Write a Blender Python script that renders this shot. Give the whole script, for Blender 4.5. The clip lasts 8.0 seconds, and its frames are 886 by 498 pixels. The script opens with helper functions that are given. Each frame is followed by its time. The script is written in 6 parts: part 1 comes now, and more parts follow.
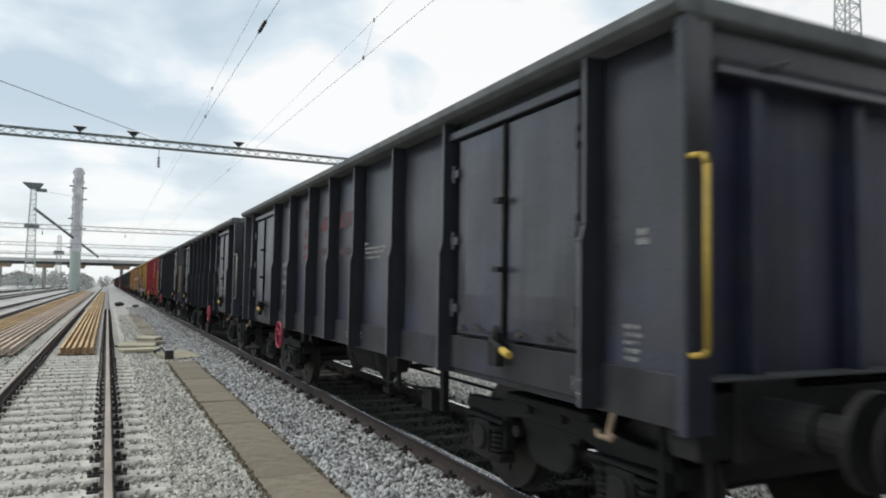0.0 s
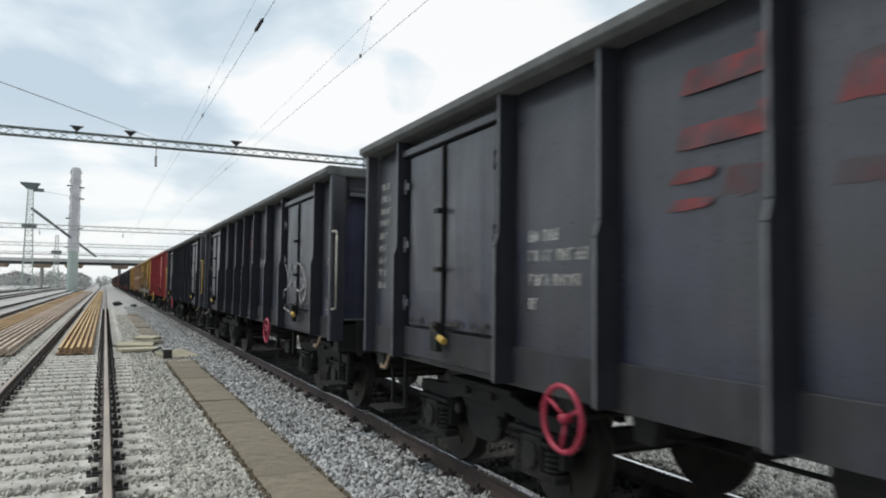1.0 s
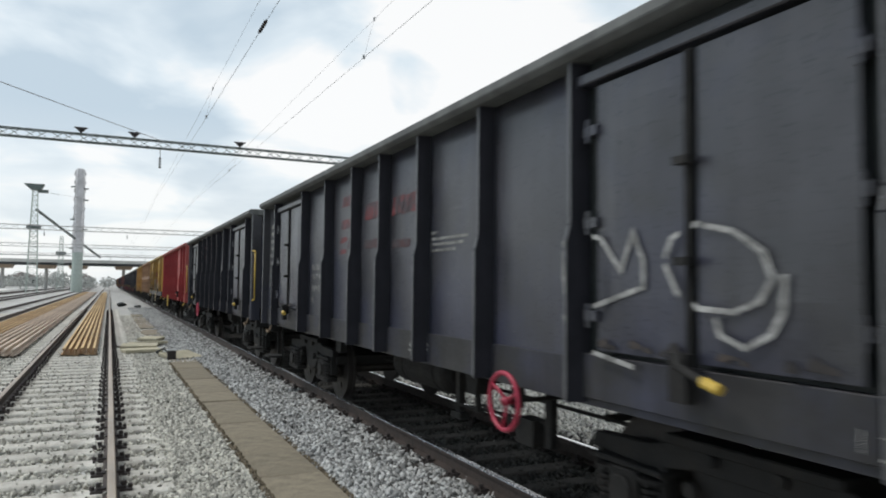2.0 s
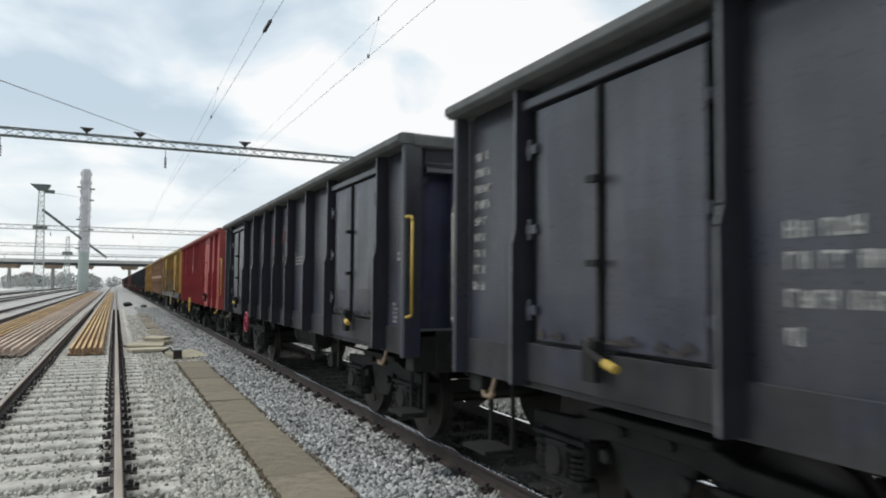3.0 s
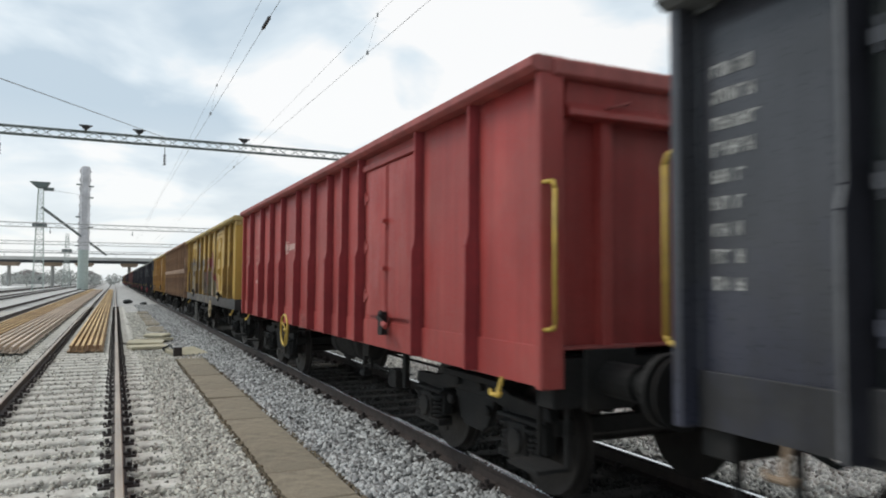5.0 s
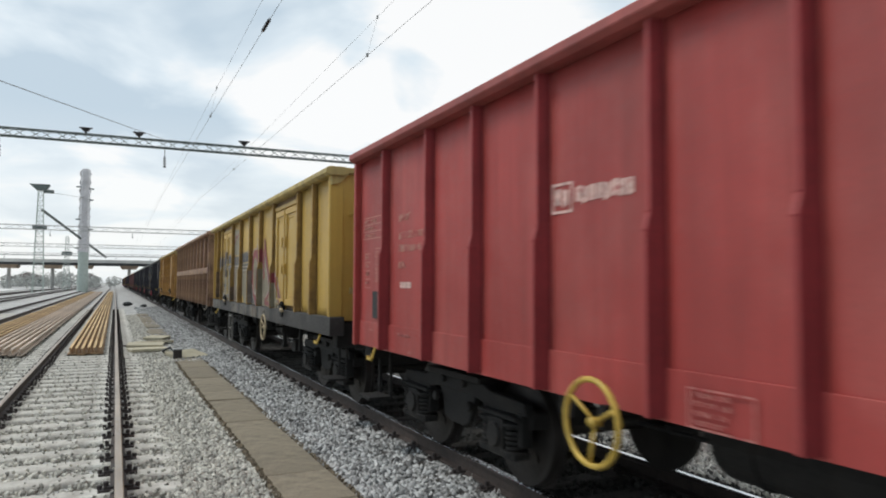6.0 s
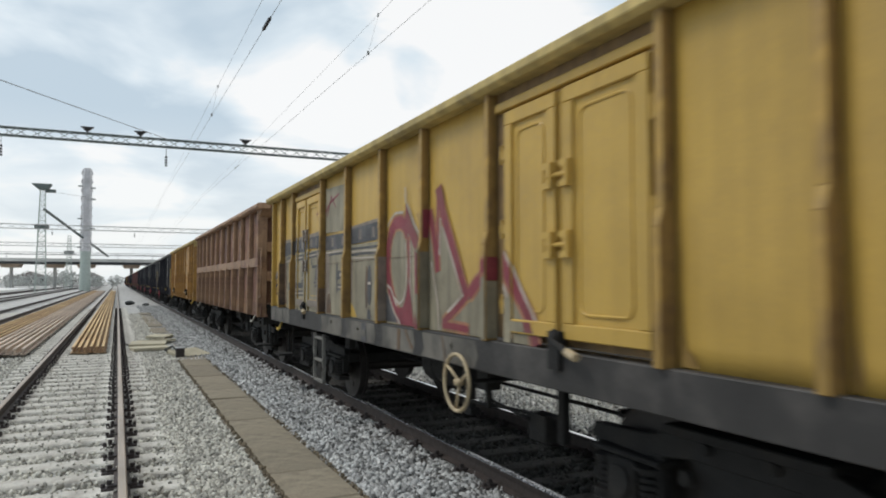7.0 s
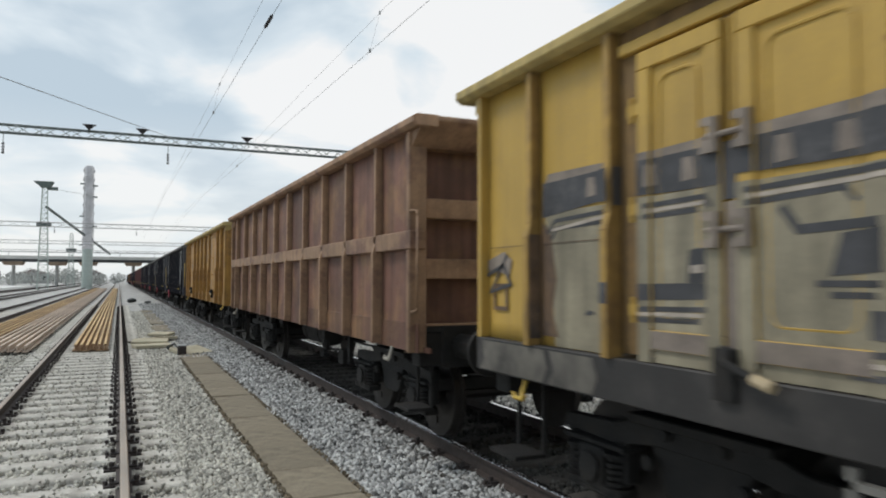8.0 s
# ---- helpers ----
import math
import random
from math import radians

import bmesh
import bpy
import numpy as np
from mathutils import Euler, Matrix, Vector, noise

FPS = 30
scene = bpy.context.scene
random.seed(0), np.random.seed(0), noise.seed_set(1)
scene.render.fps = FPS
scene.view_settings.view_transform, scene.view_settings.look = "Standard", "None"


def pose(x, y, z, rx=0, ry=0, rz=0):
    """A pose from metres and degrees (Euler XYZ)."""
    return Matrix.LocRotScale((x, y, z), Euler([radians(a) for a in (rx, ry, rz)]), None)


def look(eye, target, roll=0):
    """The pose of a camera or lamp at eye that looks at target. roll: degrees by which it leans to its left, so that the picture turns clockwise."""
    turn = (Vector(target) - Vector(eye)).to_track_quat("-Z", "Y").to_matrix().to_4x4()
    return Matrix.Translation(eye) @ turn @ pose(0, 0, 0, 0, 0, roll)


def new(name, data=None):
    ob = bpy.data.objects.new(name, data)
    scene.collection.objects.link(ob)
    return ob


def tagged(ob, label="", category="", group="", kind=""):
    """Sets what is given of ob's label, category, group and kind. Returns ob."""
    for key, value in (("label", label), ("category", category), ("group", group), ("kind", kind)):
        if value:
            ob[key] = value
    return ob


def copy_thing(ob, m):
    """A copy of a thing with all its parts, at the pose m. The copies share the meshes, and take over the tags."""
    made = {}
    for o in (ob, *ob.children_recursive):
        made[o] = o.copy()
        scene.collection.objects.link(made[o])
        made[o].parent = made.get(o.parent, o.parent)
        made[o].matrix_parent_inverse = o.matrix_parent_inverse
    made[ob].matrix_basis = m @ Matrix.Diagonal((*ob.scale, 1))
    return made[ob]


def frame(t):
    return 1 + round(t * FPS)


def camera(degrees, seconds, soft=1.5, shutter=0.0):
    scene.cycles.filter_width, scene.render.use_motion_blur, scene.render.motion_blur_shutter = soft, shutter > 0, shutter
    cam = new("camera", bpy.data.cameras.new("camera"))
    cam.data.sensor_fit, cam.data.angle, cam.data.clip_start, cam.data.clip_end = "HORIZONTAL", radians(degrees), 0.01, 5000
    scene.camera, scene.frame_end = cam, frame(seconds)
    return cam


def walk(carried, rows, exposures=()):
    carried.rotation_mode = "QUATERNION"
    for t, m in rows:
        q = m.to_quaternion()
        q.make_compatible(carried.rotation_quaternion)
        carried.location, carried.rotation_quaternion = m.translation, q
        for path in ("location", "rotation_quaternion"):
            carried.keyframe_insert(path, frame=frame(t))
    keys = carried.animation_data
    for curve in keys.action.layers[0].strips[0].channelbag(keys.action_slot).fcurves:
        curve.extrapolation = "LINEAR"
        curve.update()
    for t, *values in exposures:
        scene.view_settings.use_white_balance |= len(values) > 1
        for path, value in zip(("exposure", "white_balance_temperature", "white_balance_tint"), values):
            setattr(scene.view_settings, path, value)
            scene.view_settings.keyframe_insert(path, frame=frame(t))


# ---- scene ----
# ================= camera =================
cam = camera(64.2, 8.0, soft=1.9, shutter=0.22)
EYE = (0.0, 0.0, 1.893)
TURNS = [  # seconds, pitch, roll, yaw
    (0.0, 3.13, -0.90, -25.40), (0.5, 3.27, -0.91, -25.43), (1.0, 2.97, -0.62, -25.54),
    (2.5, 3.05, -0.57, -25.05), (3.0, 2.95, -0.46, -24.85), (3.5, 2.74, -0.44, -24.90),
    (4.0, 2.75, -0.44, -25.06), (4.5, 2.63, -0.34, -24.87), (6.0, 2.84, -0.27, -24.87),
    (6.5, 2.83, -0.20, -24.66), (7.0, 2.66, -0.05, -24.72), (7.5, 2.65, -0.09, -24.77),
    (8.0, 2.49, -0.10, -24.59)]
walk(cam, [(t, pose(*EYE, 90 + p, r, y)) for t, p, r, y in TURNS], exposures=((0.0, 0.0), (6.5, 0.0), (7.0, -0.04), (7.5, -0.09), (8.0, -0.10)))

# ================= sky and sun =================
world = bpy.data.worlds.new("overcast_sky")
scene.world = world
world.use_nodes = True
wn, wl = world.node_tree.nodes, world.node_tree.links
wn.clear()
w_out, w_bg = wn.new("ShaderNodeOutputWorld"), wn.new("ShaderNodeBackground")
w_sky = wn.new("ShaderNodeTexSky")
w_sky.sky_type, w_sky.sun_disc = "NISHITA", False
w_sky.sun_elevation, w_sky.sun_rotation = radians(54), radians(-61)
w_co, w_sep = wn.new("ShaderNodeTexCoord"), wn.new("ShaderNodeSeparateXYZ")
wl.new(w_co.outputs["Generated"], w_sep.inputs[0])


def w_math(op, a, b):
    n = wn.new("ShaderNodeMath")
    n.operation = op
    for i, v in enumerate((a, b)):
        if isinstance(v, (int, float)):
            n.inputs[i].default_value = v
        else:
            wl.new(v, n.inputs[i])
    return n.outputs[0]


# clouds as a flat layer overhead: direction divided by its height
w_h = w_math("ADD", w_math("MAXIMUM", w_sep.outputs[2], 0.0), 0.22)
w_comb = wn.new("ShaderNodeCombineXYZ")
wl.new(w_math("DIVIDE", w_sep.outputs[0], w_h), w_comb.inputs[0])
wl.new(w_math("DIVIDE", w_sep.outputs[1], w_h), w_comb.inputs[1])
w_comb.inputs[2].default_value = 4.1
w_noise = wn.new("ShaderNodeTexNoise")
w_noise.inputs["Scale"].default_value, w_noise.inputs["Detail"].default_value = 1.9, 5.0
w_noise.inputs["Roughness"].default_value, w_noise.inputs["Distortion"].default_value = 0.5, 0.3
wl.new(w_comb.outputs[0], w_noise.inputs["Vector"])
w_ramp = wn.new("ShaderNodeValToRGB")
el = w_ramp.color_ramp.elements
el[0].position, el[0].color = 0.36, (0.56, 0.67, 0.76, 1)
el[1].position, el[1].color = 0.57, (0.985, 0.99, 0.985, 1)
mid = el.new(0.48)
mid.color = (0.76, 0.85, 0.91, 1)
# thicker white cloud to the right of the line, thinner to the left
# banks of cloud: direction, radius in degrees, thicker (+) or thinner (-)
w_cover = w_math("ADD", w_noise.outputs[0], w_math("MULTIPLY", w_math("SUBTRACT", w_sep.outputs[0], 0.25), 0.16))
for bx, by, bz, spread, thick in (
        (-0.074, 0.981, 0.180, 7.0, -0.09), (0.083, 0.983, 0.163, 5.5, -0.11), (0.137, 0.935, 0.327, 5.0, -0.06), (-0.094, 0.955, 0.282, 7.0, -0.04),
        (0.369, 0.887, 0.278, 3.0, -0.11), (0.285, 0.916, 0.282, 2.2, -0.06), (0.013, 0.993, 0.121, 4.5, 0.10), (0.246, 0.942, 0.229, 7.0, 0.08),
        (0.450, 0.833, 0.321, 11.0, 0.10), (-0.016, 0.943, 0.333, 5.0, 0.05)):
    w_dot = wn.new("ShaderNodeVectorMath")
    w_dot.operation = "DOT_PRODUCT"
    wl.new(w_co.outputs["Generated"], w_dot.inputs[0])
    w_dot.inputs[1].default_value = (bx, by, bz)
    w_near = wn.new("ShaderNodeMapRange")
    w_near.interpolation_type = "SMOOTHSTEP"
    w_near.inputs["From Min"].default_value, w_near.inputs["From Max"].default_value = math.cos(radians(spread)), math.cos(radians(spread * 0.25))
    w_near.inputs["To Min"].default_value, w_near.inputs["To Max"].default_value = 0.0, thick
    wl.new(w_dot.outputs["Value"], w_near.inputs["Value"])
    w_cover = w_math("ADD", w_cover, w_near.outputs[0])
wl.new(w_cover, w_ramp.inputs[0])
w_mix = wn.new("ShaderNodeMixRGB")
w_mix.inputs[0].default_value = 0.08
w_scale = wn.new("ShaderNodeMixRGB")
w_scale.blend_type, w_scale.inputs[0].default_value = "MULTIPLY", 1.0
w_scale.inputs[2].default_value = (0.1, 0.1, 0.1, 1)
wl.new(w_sky.outputs[0], w_scale.inputs[1])
w_low = wn.new("ShaderNodeMapRange")   # thin bright veil towards the horizon
w_low.inputs["From Min"].default_value, w_low.inputs["From Max"].default_value = 0.02, 0.22
w_low.inputs["To Min"].default_value, w_low.inputs["To Max"].default_value = 0.75, 0.0
wl.new(w_sep.outputs[2], w_low.inputs["Value"])
w_veil = wn.new("ShaderNodeMixRGB")
wl.new(w_low.outputs[0], w_veil.inputs[0])
wl.new(w_ramp.outputs[0], w_veil.inputs[1])
w_veil.inputs[2].default_value = (0.93, 0.96, 0.96, 1)
wl.new(w_veil.outputs[0], w_mix.inputs[1])
wl.new(w_scale.outputs[0], w_mix.inputs[2])
# the cloud layer is brighter towards the veiled sun ahead than behind
w_side = w_math("ADD", w_math("MULTIPLY", w_sep.outputs[0], -0.30), w_math("MULTIPLY", w_sep.outputs[1], 0.95))
w_grad = wn.new("ShaderNodeMapRange")
w_grad.inputs["From Min"].default_value, w_grad.inputs["From Max"].default_value = -0.9, 0.6
w_grad.inputs["To Min"].default_value, w_grad.inputs["To Max"].default_value = 0.82, 1.04
wl.new(w_side, w_grad.inputs["Value"])
w_dim = wn.new("ShaderNodeMixRGB")
w_dim.blend_type, w_dim.inputs[0].default_value = "MULTIPLY", 1.0
wl.new(w_mix.outputs[0], w_dim.inputs[1])
wl.new(w_grad.outputs[0], w_dim.inputs[2])
wl.new(w_dim.outputs[0], w_bg.inputs[0])
w_bg.inputs[1].default_value = 1.0
wl.new(w_bg.outputs[0], w_out.inputs[0])

sun = new("sun", bpy.data.lights.new("sun", "SUN"))
sun.data.energy, sun.data.angle, sun.data.color = 1.75, radians(16), (1.0, 0.96, 0.9)
sun.matrix_world = look((-25, 34, 40), (0, 20, 0))


# ================= materials =================
def material(name, col, rough=0.6, metal=0.0, var=0.25, scale=3.0, fine=40.0, bump=0.1, stain=None, stain_at=(0.5, 0.7),
             stain_scale=2.0, streak=0.0, per_object=0.0, per_island=0.0, fine_var=0.5, stretch=(1, 1, 1), foot=None, spec=0.5):
    """Base colour with coarse and fine mottling, optional second colour in stains and vertical streaks, fine relief."""
    m = bpy.data.materials.new(name)
    m.use_nodes = True
    n, l = m.node_tree.nodes, m.node_tree.links
    bsdf = n["Principled BSDF"]
    co = n.new("ShaderNodeTexCoord")
    mapping = n.new("ShaderNodeMapping")
    mapping.inputs["Scale"].default_value = stretch
    l.new(co.outputs["Object"], mapping.inputs[0])

    def noise_tex(s, detail=4.0, vec=None, rough_=0.55):
        t = n.new("ShaderNodeTexNoise")
        t.inputs["Scale"].default_value, t.inputs["Detail"].default_value = s, detail
        t.inputs["Roughness"].default_value = rough_
        l.new(vec or mapping.outputs[0], t.inputs["Vector"])
        return t.outputs[0]

    def scaled(value, lo, hi):
        r = n.new("ShaderNodeMapRange")
        r.inputs["From Min"].default_value, r.inputs["From Max"].default_value = 0.3, 0.7
        r.inputs["To Min"].default_value, r.inputs["To Max"].default_value = lo, hi
        l.new(value, r.inputs["Value"])
        return r.outputs[0]

    def times(color, factor):
        mx = n.new("ShaderNodeMixRGB")
        mx.blend_type, mx.inputs[0].default_value = "MULTIPLY", 1.0
        l.new(color, mx.inputs[1])
        l.new(factor, mx.inputs[2])
        return mx.outputs[0]

    rgb = n.new("ShaderNodeRGB")
    rgb.outputs[0].default_value = (*col, 1)
    c = rgb.outputs[0]
    fine_n = noise_tex(fine, 3.0)
    if stain:
        r = n.new("ShaderNodeMapRange")
        r.inputs["From Min"].default_value, r.inputs["From Max"].default_value = stain_at
        value = noise_tex(stain_scale, 6.0, None, 0.65)
        if foot is not None:   # the stain is commoner under this height
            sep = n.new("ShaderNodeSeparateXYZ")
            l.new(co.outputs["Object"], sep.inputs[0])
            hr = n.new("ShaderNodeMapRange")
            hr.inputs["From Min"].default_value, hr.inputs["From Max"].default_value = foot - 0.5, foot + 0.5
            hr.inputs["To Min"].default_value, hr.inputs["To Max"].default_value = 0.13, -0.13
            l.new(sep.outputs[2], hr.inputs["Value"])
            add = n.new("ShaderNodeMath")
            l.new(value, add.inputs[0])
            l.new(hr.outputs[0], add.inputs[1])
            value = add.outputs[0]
        l.new(value, r.inputs["Value"])
        mx = n.new("ShaderNodeMixRGB")
        l.new(r.outputs[0], mx.inputs[0])
        l.new(c, mx.inputs[1])
        mx.inputs[2].default_value = (*stain, 1)
        c = mx.outputs[0]
    c = times(c, scaled(noise_tex(scale), 1 - var, 1 + var))
    c = times(c, scaled(fine_n, 1 - var * fine_var, 1 + var * fine_var))
    if streak:
        mp = n.new("ShaderNodeMapping")
        mp.inputs["Scale"].default_value = (9, 9, 0.5)
        l.new(co.outputs["Object"], mp.inputs[0])
        c = times(c, scaled(noise_tex(1.0, 4.0, mp.outputs[0]), 1 - streak, 1 + streak))
    if per_object:
        oi = n.new("ShaderNodeObjectInfo")
        r = n.new("ShaderNodeMapRange")
        r.inputs["To Min"].default_value, r.inputs["To Max"].default_value = 1 - per_object, 1 + per_object
        l.new(oi.outputs["Random"], r.inputs["Value"])
        c = times(c, r.outputs[0])
    if per_island:
        g = n.new("ShaderNodeNewGeometry")
        r = n.new("ShaderNodeMapRange")
        r.inputs["To Min"].default_value, r.inputs["To Max"].default_value = 1 - per_island, 1 + per_island
        l.new(g.outputs["Random Per Island"], r.inputs["Value"])
        c = times(c, r.outputs[0])
    l.new(c, bsdf.inputs["Base Color"])
    l.new(scaled(fine_n, max(0.05, rough - 0.12), min(1, rough + 0.12)), bsdf.inputs["Roughness"])
    bsdf.inputs["Metallic"].default_value = metal
    bsdf.inputs["Specular IOR Level"].default_value = spec
    if bump:
        b = n.new("ShaderNodeBump")
        b.inputs["Strength"].default_value, b.inputs["Distance"].default_value = bump, 0.01
        l.new(fine_n, b.inputs["Height"])
        l.new(b.outputs[0], bsdf.inputs["Normal"])
    return m


M = {}
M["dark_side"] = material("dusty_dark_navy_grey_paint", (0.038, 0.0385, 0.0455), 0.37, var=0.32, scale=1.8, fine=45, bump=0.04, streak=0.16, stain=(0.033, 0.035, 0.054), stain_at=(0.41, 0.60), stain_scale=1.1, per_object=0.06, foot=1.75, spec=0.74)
M["dark_lower"] = material("grimy_brown_grey_lower_plate", (0.031, 0.0305, 0.032), 0.5, var=0.35, scale=2.5, fine=45, bump=0.06, streak=0.2, stain=(0.032, 0.034, 0.050), stain_at=(0.47, 0.66), stain_scale=1.6, spec=0.42)
M["dark_rail"] = material("dusty_grey_rail_paint", (0.11, 0.115, 0.112), 0.7, var=0.25, scale=3, streak=0.15)
M["dark_end"] = material("dark_blue_end_paint", (0.040, 0.041, 0.078), 0.5, var=0.3, scale=2, streak=0.3, stain=(0.06, 0.06, 0.064), stain_at=(0.55, 0.75), stain_scale=1.4)
M["red_side"] = material("red_paint", (0.33, 0.047, 0.041), 0.55, var=0.18, scale=0.9, streak=0.14, stain=(0.36, 0.088, 0.076), stain_at=(0.46, 0.72), stain_scale=0.7, per_object=0.06)
# flank shade and face light of the red stakes are in these two reds
M["red_stake"] = material("shaded_dark_red_stake_paint", (0.215, 0.028, 0.031), 0.75, var=0.25, scale=2, streak=0.25, spec=0.25)
M["red_stake_face"] = material("lit_red_stake_face", (0.37, 0.060, 0.056), 0.5, var=0.2, scale=2, streak=0.2, stain=(0.26, 0.035, 0.038), stain_at=(0.5, 0.68), stain_scale=2.0)
M["red_rail"] = material("faded_red_rail_paint", (0.30, 0.075, 0.065), 0.6, var=0.2, streak=0.15)
M["yellow_side"] = material("ochre_yellow_paint", (0.475, 0.305, 0.064), 0.5, var=0.11, scale=0.8, streak=0.07, bump=0.1, stain=(0.39, 0.25, 0.06), stain_at=(0.46, 0.68), stain_scale=0.9, per_object=0.05)
# real rust brown, deepened with the shade on the yellow stakes' flanks
M["rust_shade_stake"] = material("rust_and_shade_brown_ochre_paint", (0.285, 0.178, 0.055), 0.75, var=0.25, streak=0.3, stain=(0.15, 0.092, 0.045), stain_at=(0.46, 0.66), stain_scale=2.5, spec=0.25)
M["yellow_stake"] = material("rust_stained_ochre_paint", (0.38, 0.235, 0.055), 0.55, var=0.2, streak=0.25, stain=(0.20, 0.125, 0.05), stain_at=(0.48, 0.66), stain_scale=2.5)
# rust, plus the recess's own shade mixed into the brown
M["rust_shade_recess"] = material("rust_and_shade_door_recess", (0.20, 0.125, 0.05), 0.7, var=0.3, streak=0.3, stain=(0.10, 0.065, 0.035), stain_at=(0.45, 0.65), stain_scale=3)
# shaded flank and lit face of the dark stakes, put into two colours
M["dark_stake"] = material("shaded_blue_black_stake_paint", (0.021, 0.021, 0.027), 0.7, var=0.35, scale=2, streak=0.25, spec=0.2)
M["dark_stake_face"] = material("lit_blue_grey_stake_face", (0.105, 0.106, 0.112), 0.42, var=0.35, scale=2, streak=0.25, bump=0.05, spec=0.7)
M["yellow_rail"] = material("dusty_yellow_rail_paint", (0.42, 0.32, 0.12), 0.65, var=0.2, streak=0.2, stain=(0.25, 0.2, 0.1), stain_at=(0.55, 0.7))
M["orange_side"] = material("orange_yellow_paint", (0.37, 0.20, 0.045), 0.55, var=0.15, streak=0.3, stain=(0.17, 0.09, 0.035), stain_at=(0.48, 0.66))
M["black_sill"] = material("sooty_black_paint", (0.029, 0.027, 0.026), 0.6, var=0.3, scale=2, stain=(0.065, 0.059, 0.054), stain_at=(0.52, 0.75), stain_scale=2)
M["brown_side"] = material("faded_brown_panel_paint", (0.150, 0.074, 0.052), 0.65, var=0.22, streak=0.3, stain=(0.225, 0.125, 0.064), stain_at=(0.47, 0.64), stain_scale=1.6, per_object=0.22)
M["brown_rib"] = material("sun_bleached_brown_rib_paint", (0.30, 0.185, 0.11), 0.65, var=0.25, streak=0.22, stain=(0.165, 0.09, 0.062), stain_at=(0.5, 0.66), stain_scale=2.2, per_object=0.12)
M["maroon_side"] = material("maroon_paint", (0.10, 0.035, 0.035), 0.6, var=0.2, streak=0.2)
# grime, with the shade beneath the wagons put into the black
M["under"] = material("grimy_shade_black_steel", (0.011, 0.0105, 0.010), 0.75, var=0.35, scale=5, stain=(0.026, 0.022, 0.018), stain_at=(0.52, 0.75), bump=0.2, spec=0.4)
M["wheel"] = material("worn_wheel_steel", (0.05, 0.045, 0.042), 0.5, metal=0.6, var=0.3)
M["handle_yellow"] = material("yellow_handrail_paint", (0.50, 0.34, 0.06), 0.5, var=0.2, scale=8)
M["wheel_tan"] = material("faded_tan_wheel_paint", (0.40, 0.32, 0.20), 0.6, var=0.25, scale=8)
M["hook_rust"] = material("rusty_tan_hook_paint", (0.21, 0.15, 0.10), 0.7, var=0.35, scale=8)
M["rust"] = material("brown_rust_stain", (0.038, 0.034, 0.033), 0.85, var=0.4, scale=9, stain=(0.062, 0.047, 0.038), stain_at=(0.5, 0.65), stain_scale=9)
M["chalk"] = material("faded_white_chalk", (0.30, 0.30, 0.29), 0.8, var=0.4, scale=10, stain=(0.12, 0.12, 0.12), stain_at=(0.5, 0.65), stain_scale=9)
M["mark_faint"] = material("nearly_worn_off_lettering", (0.42, 0.16, 0.14), 0.7, var=0.35, scale=14, stain=(0.34, 0.06, 0.06), stain_at=(0.5, 0.62), stain_scale=12)
M["handle_white"] = material("worn_pale_paint", (0.36, 0.34, 0.29), 0.6, var=0.3, scale=8)
M["wheel_red"] = material("crimson_wheel_paint", (0.34, 0.024, 0.055), 0.45, var=0.15, scale=8)
M["mark_white"] = material("faded_white_lettering", (0.36, 0.36, 0.34), 0.7, var=0.4, scale=14, stain=(0.09, 0.09, 0.092), stain_at=(0.55, 0.66), stain_scale=12)
M["mark_pink"] = material("faded_pink_white_lettering", (0.62, 0.42, 0.37), 0.7, var=0.35, scale=14, stain=(0.38, 0.10, 0.09), stain_at=(0.56, 0.68), stain_scale=12)
M["mark_pink_thin"] = material("thin_pinkish_white_lettering", (0.55, 0.285, 0.23), 0.7, var=0.3, scale=14, stain=(0.37, 0.085, 0.08), stain_at=(0.48, 0.60), stain_scale=14)
M["mark_red"] = material("faded_red_lettering", (0.175, 0.030, 0.033), 0.6, var=0.3, scale=5, stain=(0.072, 0.040, 0.045), stain_at=(0.42, 0.60), stain_scale=6)
M["mark_red_mid"] = material("worn_red_lettering", (0.155, 0.031, 0.035), 0.6, var=0.35, scale=5, stain=(0.052, 0.039, 0.045), stain_at=(0.42, 0.58), stain_scale=7)
M["mark_red_thin"] = material("nearly_worn_off_red_lettering", (0.085, 0.036, 0.040), 0.65, var=0.35, scale=6, stain=(0.048, 0.040, 0.045), stain_at=(0.42, 0.58), stain_scale=6)
M["spray_grey"] = material("grey_beige_spray_paint", (0.255, 0.226, 0.158), 0.6, var=0.22, scale=2.2, stain=(0.205, 0.18, 0.125), stain_at=(0.45, 0.62), stain_scale=2.0, streak=0.25)
M["spray_red"] = material("dark_red_spray_paint", (0.20, 0.032, 0.045), 0.55, var=0.25, scale=4, stain=(0.16, 0.045, 0.045), stain_at=(0.5, 0.68))
M["spray_pale"] = material("pale_spray_paint", (0.42, 0.365, 0.31), 0.6, var=0.25, scale=4, stain=(0.31, 0.26, 0.20), stain_at=(0.48, 0.66), stain_scale=5)
M["spray_black"] = material("black_spray_paint", (0.046, 0.046, 0.050), 0.55, var=0.35, scale=4, stain=(0.105, 0.10, 0.10), stain_at=(0.5, 0.68), stain_scale=3)
M["sill_dust"] = material("dust_grey_sprayed_sill", (0.135, 0.124, 0.105), 0.7, var=0.35, scale=3, stain=(0.07, 0.065, 0.058), stain_at=(0.46, 0.64), stain_scale=2.5)
M["spray_lilac"] = material("thin_lilac_grey_overspray", (0.235, 0.195, 0.16), 0.6, var=0.25, scale=4, stain=(0.16, 0.13, 0.11), stain_at=(0.45, 0.65), stain_scale=3)
